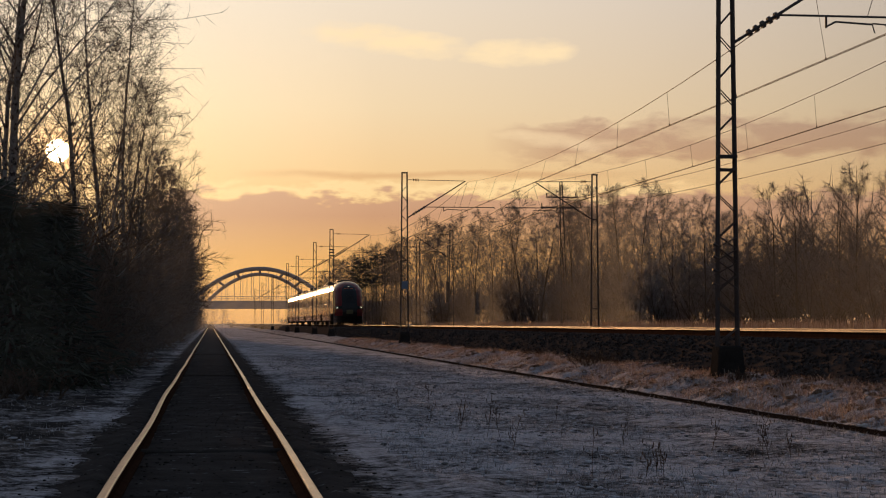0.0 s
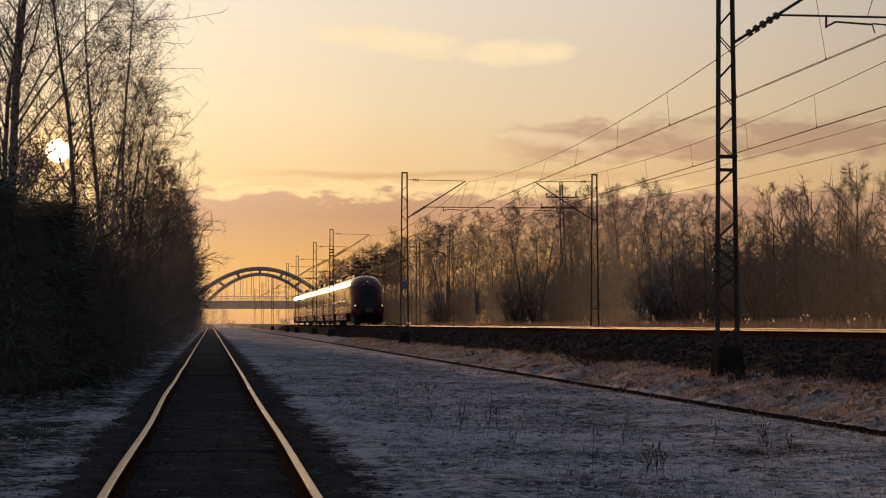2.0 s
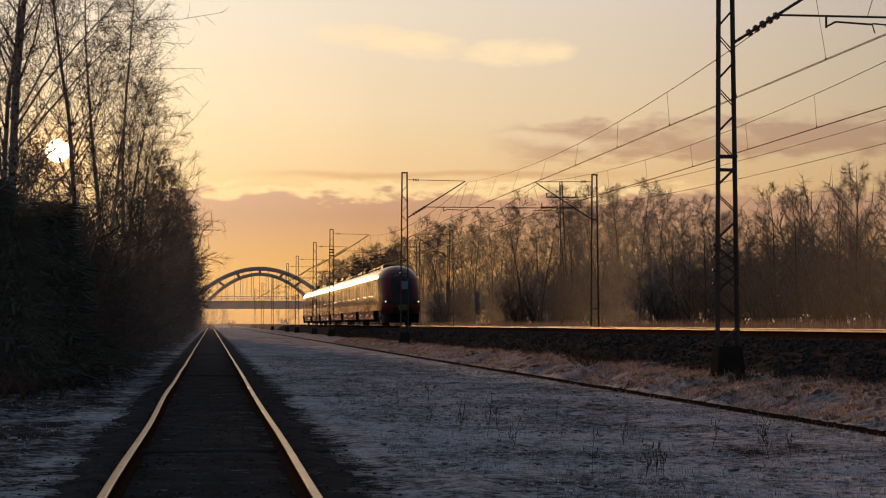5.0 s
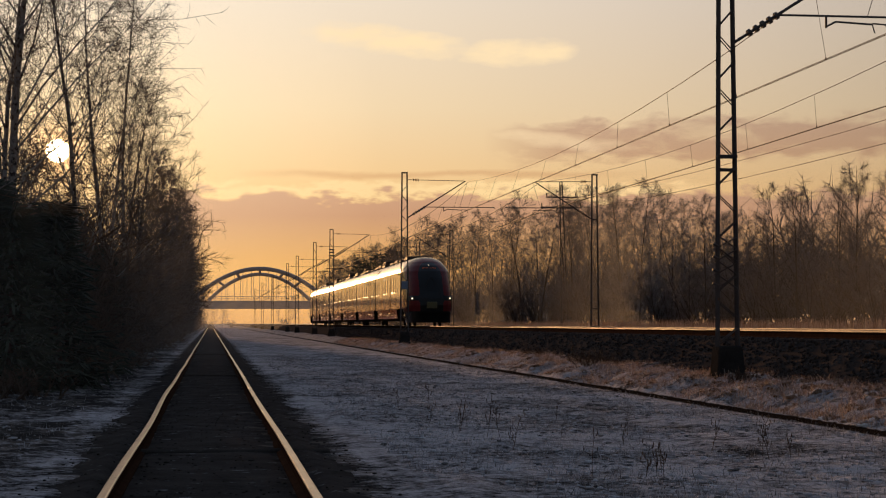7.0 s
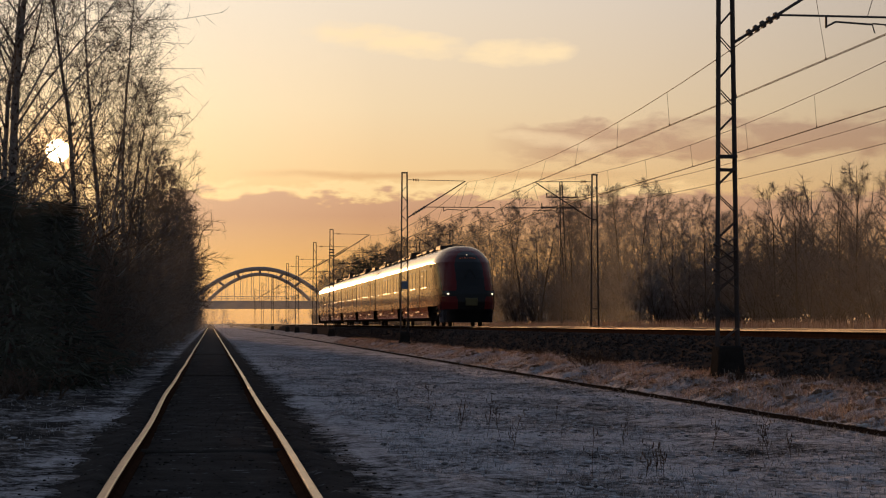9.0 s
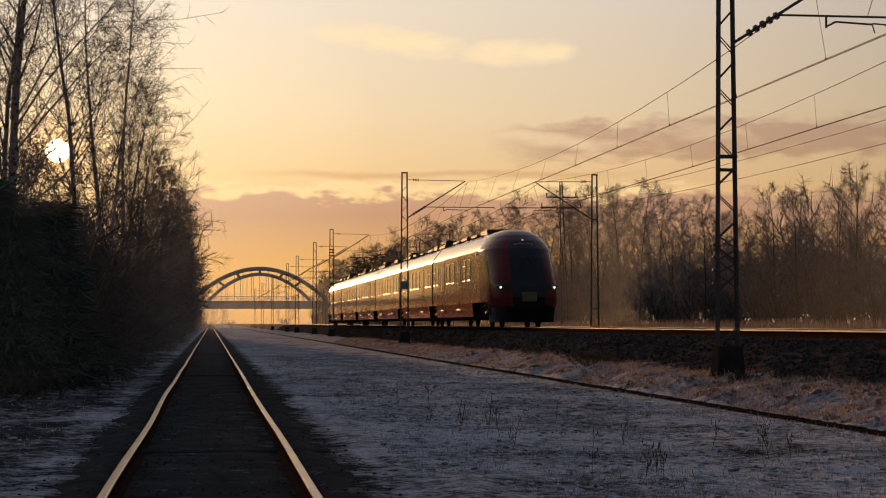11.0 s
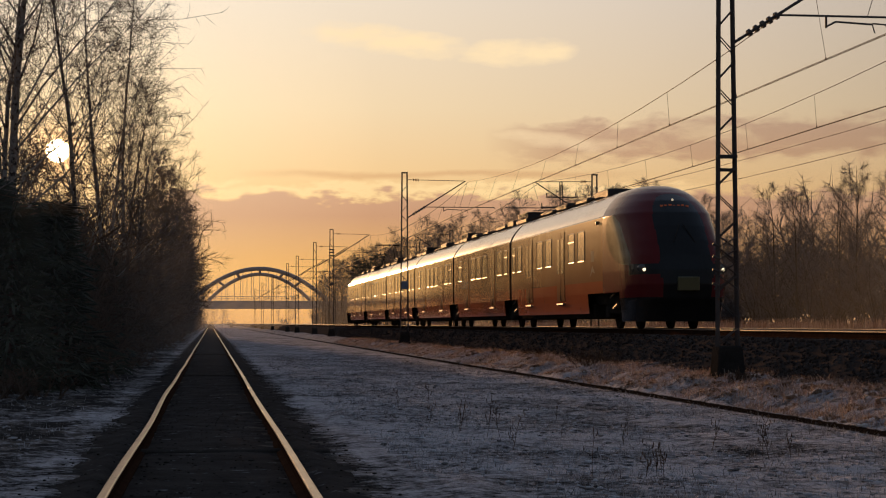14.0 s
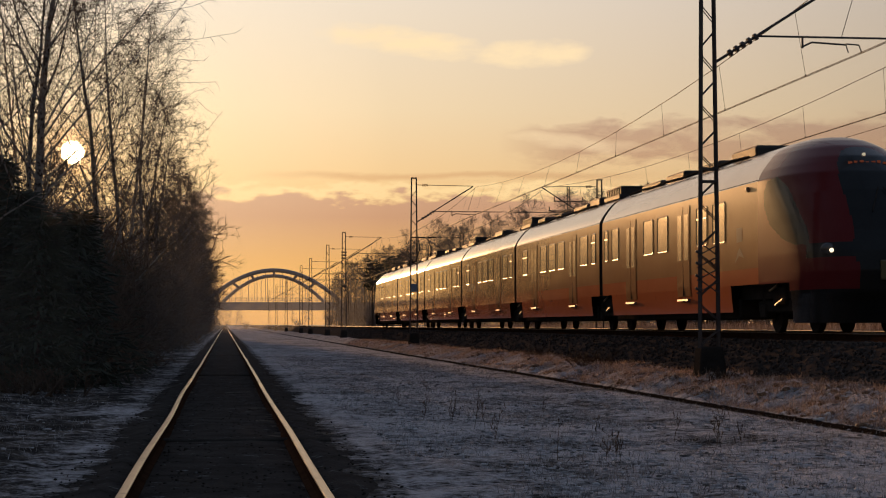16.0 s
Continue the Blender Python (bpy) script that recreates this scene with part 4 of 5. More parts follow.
    for side in (-1, 1):
        bm = bmesh.new()
        box(bm, (side * 1.40 - 0.07, 5.08, 3.04), (side * 1.40 + 0.07, 5.17, 3.15), 0.03)
        part("camera_pod", bm, M_METAL, t, "small bright mirror camera pod")
    m_mark = surface("pale_emblem", (0.34, 0.25, 0.16), (0.40, 0.30, 0.20), 3.0, 30.0, 0.10, bump=0.0, spec=0.05)
    for side in (-1, 1):
        x = side * 1.424
        raw("emblem", [(x, 6.05, 1.98), (x, 6.05, 2.30), (x, 5.62, 2.30), (x, 5.62, 1.98), (x, 6.2, 1.52), (x, 5.95, 1.78), (x, 5.80, 1.86), (x, 5.45, 1.62), (x, 5.85, 1.68)],
            [(0, 1, 2, 3), (4, 5, 8), (5, 6, 8), (6, 7, 8)], m_mark, t, "small pale plain emblem")
    for s in [3.7] + joints + [LENGTH - 3.7]:
        wheels += bogie(t, s)
    # current collector, raised
    bm = bmesh.new()
    p = END_CAR + 4 * MID_CAR - 3.0
    box(bm, (-0.7, p - 0.9, 4.12), (0.7, p + 0.9, 4.22), 0.02)
    for x in (-0.45, 0.45):
        bar(bm, (x, p + 0.7, 4.2), (x * 0.8, p - 1.1, 5.0), 0.03, 6)
        bar(bm, (x * 0.8, p - 1.1, 5.0), (x * 0.7, p + 0.3, 5.75), 0.025, 6)
    box(bm, (-0.85, p + 0.15, 5.76), (0.85, p + 0.5, 5.83), 0.02)
    part("pantograph", bm, M_DARK, t, "raised current collector")
    return t, wheels


TRAIN, WHEELS = build_train()
TRAIN.scale = (1.025, 1.0, 1.03)

# ---------------------------------------------------------------- trees


def branch_points(rng, a, d, length, n, curl, droop):
    pts, p, d = [a.copy()], a.copy(), d.normalized()
    for _ in range(n):
        d = (d + Vector((rng.gauss(0, curl), rng.gauss(0, curl), rng.gauss(0, curl) + droop))).normalized()
        p = p + d * (length / n)
        pts.append(p.copy())
    return pts


def along(pts, u):
    k = u * (len(pts) - 1)
    i = min(int(k), len(pts) - 2)
    return pts[i].lerp(pts[i + 1], k - i), (pts[i + 1] - pts[i]).normalized()


def bare_tree(seed, h, r, limbs, subs, twigs, first=0.3, reach=0.33, up=0.9, droop=-0.05, twig_len=0.8, tw=0.007, lean=(0, 0), wander=0.04, fine=2, thick=0.42, dome=False):
    """Returns mesh data of a leafless tree: trunk with limbs, and crown of twigs."""
    rng = random.Random(seed)
    tv, tf, cv, cf = [], [], [], []
    trunk = branch_points(rng, Vector((0, 0, -0.3)), Vector((lean[0], lean[1], 1)), h, 9, wander, 0.05)
    tube(tv, tf, trunk, [r * (1 - 0.93 * (i / 9)) * (1.25 if i == 0 else 1) for i in range(10)], 8)
    for k in range(limbs):
        u = first + (0.97 - first) * (k + rng.random()) / limbs
        p, d = along(trunk, u)
        a = k * 2.399 + rng.gauss(0, 0.4)
        le = h * reach * (1.12 - u) ** 0.75 * rng.uniform(0.7, 1.2) * (0.75 if u < first + 0.1 else 1)
        if dome:
            le = h * reach * math.sin(math.pi * (0.2 + 0.74 * (u - first) / (0.97 - first))) ** 0.7 * rng.uniform(0.75, 1.15)
        out = Vector((math.cos(a), math.sin(a), up * rng.uniform(0.7, 1.3)))
        pts = branch_points(rng, p, out, le, 5, 0.11, 0.02)
        rr = max(0.009, r * (1 - 0.9 * u) * thick)
        tube(tv, tf, pts, [rr, rr * 0.85, rr * 0.66, rr * 0.48, rr * 0.32, 0.006], 5)
        for s in range(subs):
            v = 0.18 + 0.82 * (s + rng.random()) / subs
            q, e = along(pts, min(v, 0.999))
            side = e.orthogonal()
            side.rotate(Matrix.Rotation(rng.random() * 6.283, 3, e))
            sl = le * rng.uniform(0.26, 0.5) * (1.15 - 0.5 * v)
            sp = branch_points(rng, q, e * 0.9 + side * 0.75 + Vector((0, 0, 0.15)), sl, fine + 1, 0.16, droop * 0.5)
            tube(cv, cf, sp, [tw * (1.6 - 0.7 * i / (fine + 1)) for i in range(fine + 2)], 3)
            for w in range(twigs):
                g, f = along(sp, min(0.12 + 0.88 * (w + rng.random()) / twigs, 0.999))
                sd = f.orthogonal()
                sd.rotate(Matrix.Rotation(rng.random() * 6.283, 3, f))
                tl = twig_len * rng.uniform(0.4, 1.1)
                tp = branch_points(rng, g, f * 0.8 + sd * 0.85, tl, fine, 0.2, droop * 2.5)
                tube(cv, cf, tp, [tw, tw * 0.8, 0][-fine - 1:] if fine == 2 else [tw, 0], 3, tip=True)
    return tv, tf, cv, cf


def shrub(seed, h, stems, subs, twigs, tw=0.007, spread=0.5):
    rng = random.Random(seed)
    tv, tf, cv, cf = [], [], [], []
    for k in range(stems):
        a = rng.random() * 6.283
        b = Vector((rng.gauss(0, 0.25), rng.gauss(0, 0.25), -0.1))
        le = h * rng.uniform(0.6, 1.1)
        pts = branch_points(rng, b, Vector((math.cos(a) * spread, math.sin(a) * spread, 1)), le, 5, 0.09, 0.0)
        tube(tv, tf, pts, [0.03, 0.026, 0.021, 0.016, 0.01, 0.005], 4)
        for s in range(subs):
            q, e = along(pts, min(0.12 + 0.88 * (s + rng.random()) / subs, 0.999))
            side = e.orthogonal()
            side.rotate(Matrix.Rotation(rng.random() * 6.283, 3, e))
            sp = branch_points(rng, q, e + side * 0.8, le * rng.uniform(0.15, 0.35), 2, 0.15, 0.01)
            tube(cv, cf, sp, [tw * 1.8, tw * 1.4, tw * 0.8], 3)
            for w in range(twigs):
                g, f = along(sp, min(0.1 + 0.9 * rng.random(), 0.999))
                sd = f.orthogonal()
                sd.rotate(Matrix.Rotation(rng.random() * 6.283, 3, f))
                tube(cv, cf, branch_points(rng, g, f + sd * 0.9, rng.uniform(0.25, 0.7) * min(1, h / 2), 1, 0.2, 0), [tw, 0], 3, tip=True)
    return tv, tf, cv, cf


def conifer(seed, h, width, tiers, per, sprays, bare=0.05, top_round=False):
    """A spruce or pine: whorls of boughs, each hung with short needle sprays."""
    rng = random.Random(seed)
    tv, tf, cv, cf = [], [], [], []
    trunk = branch_points(rng, Vector((0, 0, -0.2)), Vector((0, 0, 1)), h, 6, 0.02, 0.05)
    tube(tv, tf, trunk, [h * 0.016 * (1 - 0.9 * i / 6) for i in range(7)], 7)
    for k in range(tiers):
        u = bare + (0.98 - bare) * (k + 0.5) / tiers
        p, d = along(trunk, u)
        prof = (1 - u) ** 0.8 if not top_round else math.sqrt(max(0.05, 1 - ((u - bare) / (1 - bare) * 2 - 0.9) ** 2)) * 0.8
        for b in range(per):
            a = rng.random() * 6.283
            le = max(0.15, width * prof * rng.uniform(0.75, 1.2))
            pts = branch_points(rng, p, Vector((math.cos(a), math.sin(a), rng.uniform(-0.25, 0.25))), le, 3, 0.06, -0.06 if not top_round else 0.08)
            tube(tv, tf, pts, [0.02, 0.016, 0.011, 0.005], 3)
            for s in range(sprays):
                q, e = along(pts, min(0.15 + 0.85 * (s + rng.random()) / sprays, 0.999))
                sd = Vector((rng.gauss(0, 1), rng.gauss(0, 1), rng.gauss(-0.2, 0.5))).normalized()
                tube(cv, cf, [q, q + (e * 0.5 + sd) * rng.uniform(0.10, 0.26), q + (e * 0.9 + sd * 1.2) * rng.uniform(0.2, 0.42)], [0.015, 0.05, 0], 3, tip=True)
    return tv, tf, cv, cf


def tree_thing(name, label, category, group, data, bark, leaf, leaf_name="crown"):
    t = tagged(empty(name), label, category, group)
    raw("trunk", data[0], data[1], bark, t, smooth=True)
    raw(leaf_name, data[2], data[3], leaf, t)
    return t


PLACED = {}


def plant(key, x, y, s=1.0, rot=0.0, z=None, lean=0.0, sz=None):
    """First use places the original, later ones a copy."""
    maker = SPECIES[key]
    m = pose(x, y, ground_z(x, y) - 0.03 if z is None else z, lean, 0, rot) @ Matrix.Diagonal((s, s, sz or s, 1))
    if key not in PLACED:
        PLACED[key] = maker()
        PLACED[key].matrix_basis = m
        return PLACED[key]
    o = copy_thing(PLACED[key], pose(0, 0, 0))
    o.matrix_basis = m
    return o


WOOD_L, WOOD_R = "trees along the disused track", "trees beyond the main line"
SPECIES = {
    "birch_big": lambda: tree_thing("birch", "tall bare birch with fine drooping twigs against the low sun", "tree", WOOD_L,
                                    bare_tree(11, 15.5, 0.125, 36, 10, 10, 0.20, 0.46, 1.4, -0.07, 0.55, 0.0044, thick=0.34), M_BIRCH, M_TWIG),
    "birch_b": lambda: tree_thing("birch", "bare birch with fine hanging twigs at the wood's edge", "tree", WOOD_L,
                                  bare_tree(23, 12.5, 0.09, 30, 9, 9, 0.22, 0.36, 1.2, -0.08, 0.5, 0.0046, thick=0.30), M_BIRCH, M_TWIG),
    "alder_a": lambda: tree_thing("alder", "bare dark alder with crooked spreading branches", "tree", WOOD_L,
                                  bare_tree(31, 9.5, 0.09, 26, 8, 9, 0.15, 0.40, 0.75, 0.0, 0.45, 0.0055, thick=0.3), M_BARK, M_TWIG),
    "alder_b": lambda: tree_thing("alder", "bare dark alder leaning over the track", "tree", WOOD_L,
                                  bare_tree(37, 8.0, 0.08, 24, 8, 9, 0.12, 0.48, 0.7, 0.01, 0.45, 0.0058, (0.10, 0), thick=0.3), M_BARK, M_TWIG),
    "far_l": lambda: tree_thing("bare_tree", "bare tree in the dark wood beside the track", "tree", WOOD_L,
                                bare_tree(41, 10.0, 0.11, 20, 7, 5, 0.10, 0.42, 0.9, 0.0, 1.0, 0.018, fine=1, thick=0.3), M_BARK, M_TWIG),
    "far_l2": lambda: tree_thing("bare_tree", "slim bare tree in the dark wood beside the track", "tree", WOOD_L,
                                 bare_tree(43, 11.5, 0.10, 20, 7, 5, 0.15, 0.34, 1.1, -0.02, 1.0, 0.018, fine=1, thick=0.3), M_BARK, M_TWIG),
    "shrub_l": lambda: tree_thing("shrub", "dense leafless shrub at the edge of the dark wood", "shrub", "shrubs by the disused track",
                                  shrub(51, 3.4, 16, 9, 6, 0.012), M_BARK, M_TWIG),
    "spruce": lambda: tree_thing("spruce", "young dark green spruce with dense boughs to the ground", "conifer", "spruces",
                                 conifer(61, 5.2, 1.5, 26, 9, 9), M_BARK, M_NEEDLE),
    "pine": lambda: tree_thing("pine", "dark pine with a rounded crown far down the line", "conifer", "pines",
                               conifer(67, 11.0, 2.6, 14, 8, 9, 0.55, True), M_BARK, M_NEEDLE),
    "birch_r": lambda: tree_thing("birch", "bare birch with a rounded rime-covered crown", "tree", WOOD_R,
                                  bare_tree(71, 11.5, 0.09, 30, 9, 8, 0.10, 0.25, 1.2, -0.06, 0.55, 0.0085, fine=1, thick=0.3, dome=True), M_BARK, M_TWIGF),
    "birch_r2": lambda: tree_thing("birch", "tall bare birch with hanging rimed twigs", "tree", WOOD_R,
                                   bare_tree(73, 12.0, 0.09, 30, 9, 8, 0.12, 0.22, 1.3, -0.09, 0.6, 0.0085, fine=1, thick=0.3, dome=True), M_BARK, M_TWIGF),
    "tree_r": lambda: tree_thing("bare_tree", "bare rime-touched tree with upright branches", "tree", WOOD_R,
                                 bare_tree(79, 8.0, 0.075, 24, 9, 9, 0.08, 0.36, 1.2, 0.03, 0.42, 0.0052, fine=1, thick=0.34), M_BARK, M_TWIGF),
    "shrub_r": lambda: tree_thing("shrub", "thick leafless rimed shrub under the trees", "shrub", "shrubs beyond the main line",
                                  shrub(83, 3.6, 16, 9, 7, 0.0095, 0.55), M_BARK, M_TWIGF),
}


def clear_of_sun(x, y):
    """True where no trunk would stand in the gap through which the sun shines."""
    return y > 125 or abs(x + 0.083 * y) > 0.8


def plant_left():
    rng = random.Random(5)
    plant("birch_big", -4.28, 40.0, 1.0, 270)
    plant("birch_big", -3.25, 46.0, 0.78, 60)
    plant("birch_big", -5.4, 50.0, 0.9, 305)
    plant("birch_b", -3.4, 56.0, 0.95, 32)
    plant("alder_a", -2.9, 60.0, 1.0, 10)
    plant("alder_b", -2.7, 66.0, 1.0, 0)
    plant("birch_b", -4.7, 33.0, 1.0, 125)
    plant("birch_b", -6.6, 62.0, 1.1, 240)
    plant("birch_b", -2.7, 51.0, 0.98, 200)
    plant("birch_b", -3.0, 64.0, 1.05, 140)
    for x, y, s in ((-5.2, 54.0, 0.52), (-5.9, 63.0, 0.60), (-6.4, 76.0, 0.78), (-4.1, 47.0, 0.45)):
        plant("alder_a", x, y, s, rng.random() * 360)
    for x, y, s in ((-4.5, 47.0, 1.3), (-5.0, 53.0, 1.4), (-3.9, 44.5, 1.2), (-5.6, 60.0, 1.6)):
        plant("shrub_l", x, y, s, rng.random() * 360)
    for x, y, s in ((-3.1, 38.5, 0.80), (-3.9, 36.0, 0.74), (-3.5, 43.5, 0.76), (-3.2, 49.0, 0.72), (-4.6, 37.5, 0.86), (-5.6, 42.0, 1.1), (-4.3, 52.0, 0.9), (-3.3, 57.0, 0.7), (-5.0, 60.0, 1.0)):
        plant("spruce", x, y, s, rng.random() * 360)
    y = 64.0
    while y < 520:
        low = float(np.interp(y, [185, 220], [1.0, 0.42]))
        s = rng.uniform(0.82, 1.08) * low
        k = ("alder_a", "alder_b", "far_l2") if y < 100 else ("far_l", "far_l2")
        plant(rng.choice(k), -(2.75 if y < 110 or y > 200 else 2.2) - rng.random() * 0.8, y, s * 0.98, rng.random() * 30 - 15)
        for a in ((5.5, 10.0) if y < 110 else (5.0, 8.5) if y < 140 else ()):
            x, yy = -a - rng.random() * 2.8, y + rng.uniform(0, 4)
            if clear_of_sun(x, yy):
                plant(rng.choice(("far_l", "far_l2")), x, yy, rng.uniform(0.78, 0.98), rng.random() * 360)
        if y > 150:
            plant(rng.choice(("far_l", "far_l2")), -2.5 - rng.random(), y + 0.5 * (4.6 + y * 0.03), rng.uniform(0.95, 1.1) * low, rng.random() * 360)
        y += 4.6 + y * 0.03
    y = 40.0
    while y < 420:
        plant("shrub_l", -2.8 - rng.random() * 0.6, y, rng.uniform(0.75, 1.1) * float(np.interp(y, [185, 220], [1.0, 0.5])), rng.random() * 360)
        if y < 150:
            plant("shrub_l", -5.2 - rng.random() * 1.5, y + 1.5, rng.uniform(1.1, 1.5), rng.random() * 360)
        if y < 110:
            plant("shrub_l", -8.5 - rng.random() * 3, y + 1.5, rng.uniform(1.3, 1.9), rng.random() * 360)
        if 90 < y < 150:
            plant("shrub_l", -3.6 - rng.random() * 0.6, y + 1.0, rng.uniform(1.5, 1.9), rng.random() * 360)
        y += 3.4 + y * 0.03


# height of the wood's edge beyond the main line, along y
EDGE_Y = [58, 66, 72, 77, 84, 92, 98, 104, 112, 120, 130, 139, 147, 163, 180, 197, 260, 420]
EDGE_H = [6.2, 6.4, 7.6, 7.9, 6.6, 6.4, 7.4, 10.0, 8.8, 9.6, 10.6, 12.2, 10.6, 10.6, 11.4, 13.2, 13.0, 13.0]


def plant_right():
    rng = random.Random(9)
    y = 58.0
    while y < 420:
        d = 23.6 + rng.random() * 1.5
        high = float(np.interp(y, EDGE_Y, EDGE_H))
        if y < 100:
            plant("tree_r", d, y, high / 8.0 * rng.uniform(0.78, 1.0), rng.random() * 360)
            plant("tree_r", d + 3.5, y + 2, high / 8.0 * rng.uniform(0.75, 1.0), rng.random() * 360)
        else:
            plant(rng.choice(("birch_r", "birch_r2")), d, y, high / 11.7 * rng.uniform(0.82, 1.0), rng.random() * 360)
            plant(rng.choice(("birch_r", "birch_r2")), d + 2.5, y + 1.2, high / 11.7 * rng.uniform(0.8, 1.0), rng.random() * 360)
            if y < 150:
                plant(rng.choice(("birch_r", "birch_r2")), d + 6, y + 2, high / 11.7 * rng.uniform(0.8, 1.0), rng.random() * 360)
        plant("shrub_r", d - 0.3, y + 1.2, rng.uniform(0.7, 1.1), rng.random() * 360)
        plant("shrub_r", d + 3, y + 2.5, rng.uniform(1.1, 1.5), rng.random() * 360)
        if y < 200:
            plant("shrub_r", d + 7, y, rng.uniform(1.4, 1.9), rng.random() * 360)
        y += 2.2 + y * 0.027
    for x, y, s in ((19.5, 262, 0.92), (22.5, 268, 1.0), (25.0, 270, 1.04), (27.0, 285, 1.1)):
        plant("pine", x + 2, y, s, rng.random() * 360)


def plant_far():
    rng = random.Random(14)
    for k in range(46):
        x = rng.uniform(-14, 7.5) if k % 2 else rng.uniform(21, 48)
        plant(rng.choice(("birch_r", "birch_r2", "shrub_r")), x, rng.uniform(540, 640), rng.uniform(0.5, 0.75), rng.random() * 360)


plant_left()
plant_right()
plant_far()

# ---------------------------------------------------------------- grass, weeds and mist


def blades(count, place, hgt, wid, seed, lean=0.6):
    """Short three-sided blades, each a slim leaning spike."""
    rng = random.Random(seed)
    vs, fs = [], []
    for _ in range(count):
        x, y, z = place(rng)
        h, w, a = rng.uniform(*hgt), rng.uniform(*wid), rng.random() * 6.283
        k = len(vs)
        for i in range(3):
            t = a + i * 2.094
            vs.append((x + w * math.cos(t), y + w * math.sin(t), z - 0.02))
        l = h * lean * rng.random()
        b = rng.random() * 6.283
        vs.append((x + l * math.cos(b), y + l * math.sin(b), z + h))
        fs += [(k, k + 1, k + 3), (k + 1, k + 2, k + 3), (k + 2, k, k + 3)]
    return vs, fs


def top_of_ground(x, y):
    return ground_z(x, y) + ground_bump(x, y)


def field_spot(rng):
    while True:
        y = 9.5 + 70 * rng.random() ** 1.7
        x = rng.uniform(1.9, 8.5) if rng.random() < 0.85 else rng.uniform(-7, -1.9)
        if noise.noise(Vector((x * 0.7, y * 0.45, 2))) + rng.random() * 0.6 > 0.12:
            return x, y, top_of_ground(x, y)


def bank_spot(rng):
    while True:
        y = 19 + 110 * rng.random() ** 1.6
        x = rng.uniform(8.6, 10.95)
        if noise.noise(Vector((x * 1.1, y * 0.8, 8))) + rng.random() * 0.7 > 0.2:
            return x, y, top_of_ground(x, y)


def verge_spot(rng):
    y = 50 + 130 * rng.random() ** 1.5
    x = rng.uniform(20.3, 24.5)
    return x, y, ground_z(x, y)


def build_grass():
    g = raw("field_grass", *blades(30000, field_spot, (0.02, 0.085), (0.003, 0.006), 21, 1.2), M_GRASS)
    tagged(g, "short rime-covered dead grass on the field", "grass", kind="stuff")
    g = raw("bank_grass", *blades(34000, bank_spot, (0.04, 0.15), (0.004, 0.008), 22, 1.6), M_STRAW)
    tagged(g, "matted straw-coloured frosted grass along the bank", "grass", kind="stuff")
    g = raw("verge_grass", *blades(15000, verge_spot, (0.15, 0.55), (0.008, 0.016), 23, 0.5), M_STRAW)
    tagged(g, "tall pale frosted grass beyond the tracks", "grass", kind="stuff")


build_grass()


def build_clods():
    """Lumps of turf with a white top along the bank, joined as one stuff."""
    rng = random.Random(31)
    ico = bmesh.new()
    bmesh.ops.create_icosphere(ico, subdivisions=2, radius=1.0)
    base = [v.co.copy() for v in ico.verts]
    tri = [tuple(v.index for v in f.verts) for f in ico.faces]
    ico.free()
    vs, fs = [], []
    for n in range(1200):
        x, y, z = bank_spot(rng)
        r = rng.uniform(0.03, 0.10)
        sx, sy, sz = r * rng.uniform(0.8, 1.5), r * rng.uniform(0.8, 1.3), r * rng.uniform(0.35, 0.65)
        k = len(vs)
        for b in base:
            d = 1 + 0.6 * noise.noise(b * 1.9 + Vector((n, 0, 0)))
            vs.append((x + b.x * sx * d, y + b.y * sy * d, z + b.z * sz * d))
        fs += [tuple(k + i for i in f) for f in tri]
    tagged(raw("turf_clods", vs, fs, M_CLOD, smooth=True), "lumpy clods of frosted turf on the bank", "turf", kind="stuff")


M_CLOD = surface("frosted_turf_clod", (0.10, 0.062, 0.040), (0.24, 0.165, 0.115), 2.0, 16.0, 0.95, bump=1.0, dist=0.05, c=(0.50, 0.48, 0.47), mask=0.50, spec=0.12)
build_clods()


def lumps(name, label, category, count, place, size, flat, m, seed, parent=None):
    rng = random.Random(seed)
    ico = bmesh.new()
    bmesh.ops.create_icosphere(ico, subdivisions=1, radius=1.0)
    base = [v.co.copy() for v in ico.verts]
    tri = [tuple(v.index for v in f.verts) for f in ico.faces]
    ico.free()
    vs, fs = [], []
    for n in range(count):
        x, y, z = place(rng)
        r = rng.uniform(*size)
        k, c, s = len(vs), math.cos(n), math.sin(n)
        sx, sy, sz = r * rng.uniform(0.7, 1.8), r * rng.uniform(0.7, 1.4), r * rng.uniform(*flat)
        for b in base:
            d = rng.uniform(0.75, 1.15)
            px, py = b.x * sx * d, b.y * sy * d
            vs.append((x + px * c - py * s, y + px * s + py * c, z + b.z * sz * d))
        fs += [tuple(k + i for i in f) for f in tri]
    tagged(raw(name, vs, fs, m, parent, smooth=True), label, category, kind="stuff")


def near_track_spot(rng):
    y = 8.5 + 60 * rng.random() ** 1.7
    x = rng.uniform(-1.5, 1.5)
    return x, y, -0.142 if abs(x) < 0.85 else -0.125


M_LUMP = surface(
    "rimed_lump", (0.075, 0.068, 0.064), (0.50, 0.50, 0.52), 3.0, 30.0, 0.95, bump=0.6, dist=0.02, island=True, spec=0.12)
lumps("field_clods", "small frosted clods and tufts over the field", "turf", 8000, field_spot, (0.012, 0.042), (0.2, 0.55), M_LUMP, 41)
lumps("track_gravel", "dark gravel and debris between the rails", "gravel", 2500, near_track_spot, (0.006, 0.017), (0.4, 0.7), M_TIE, 42)


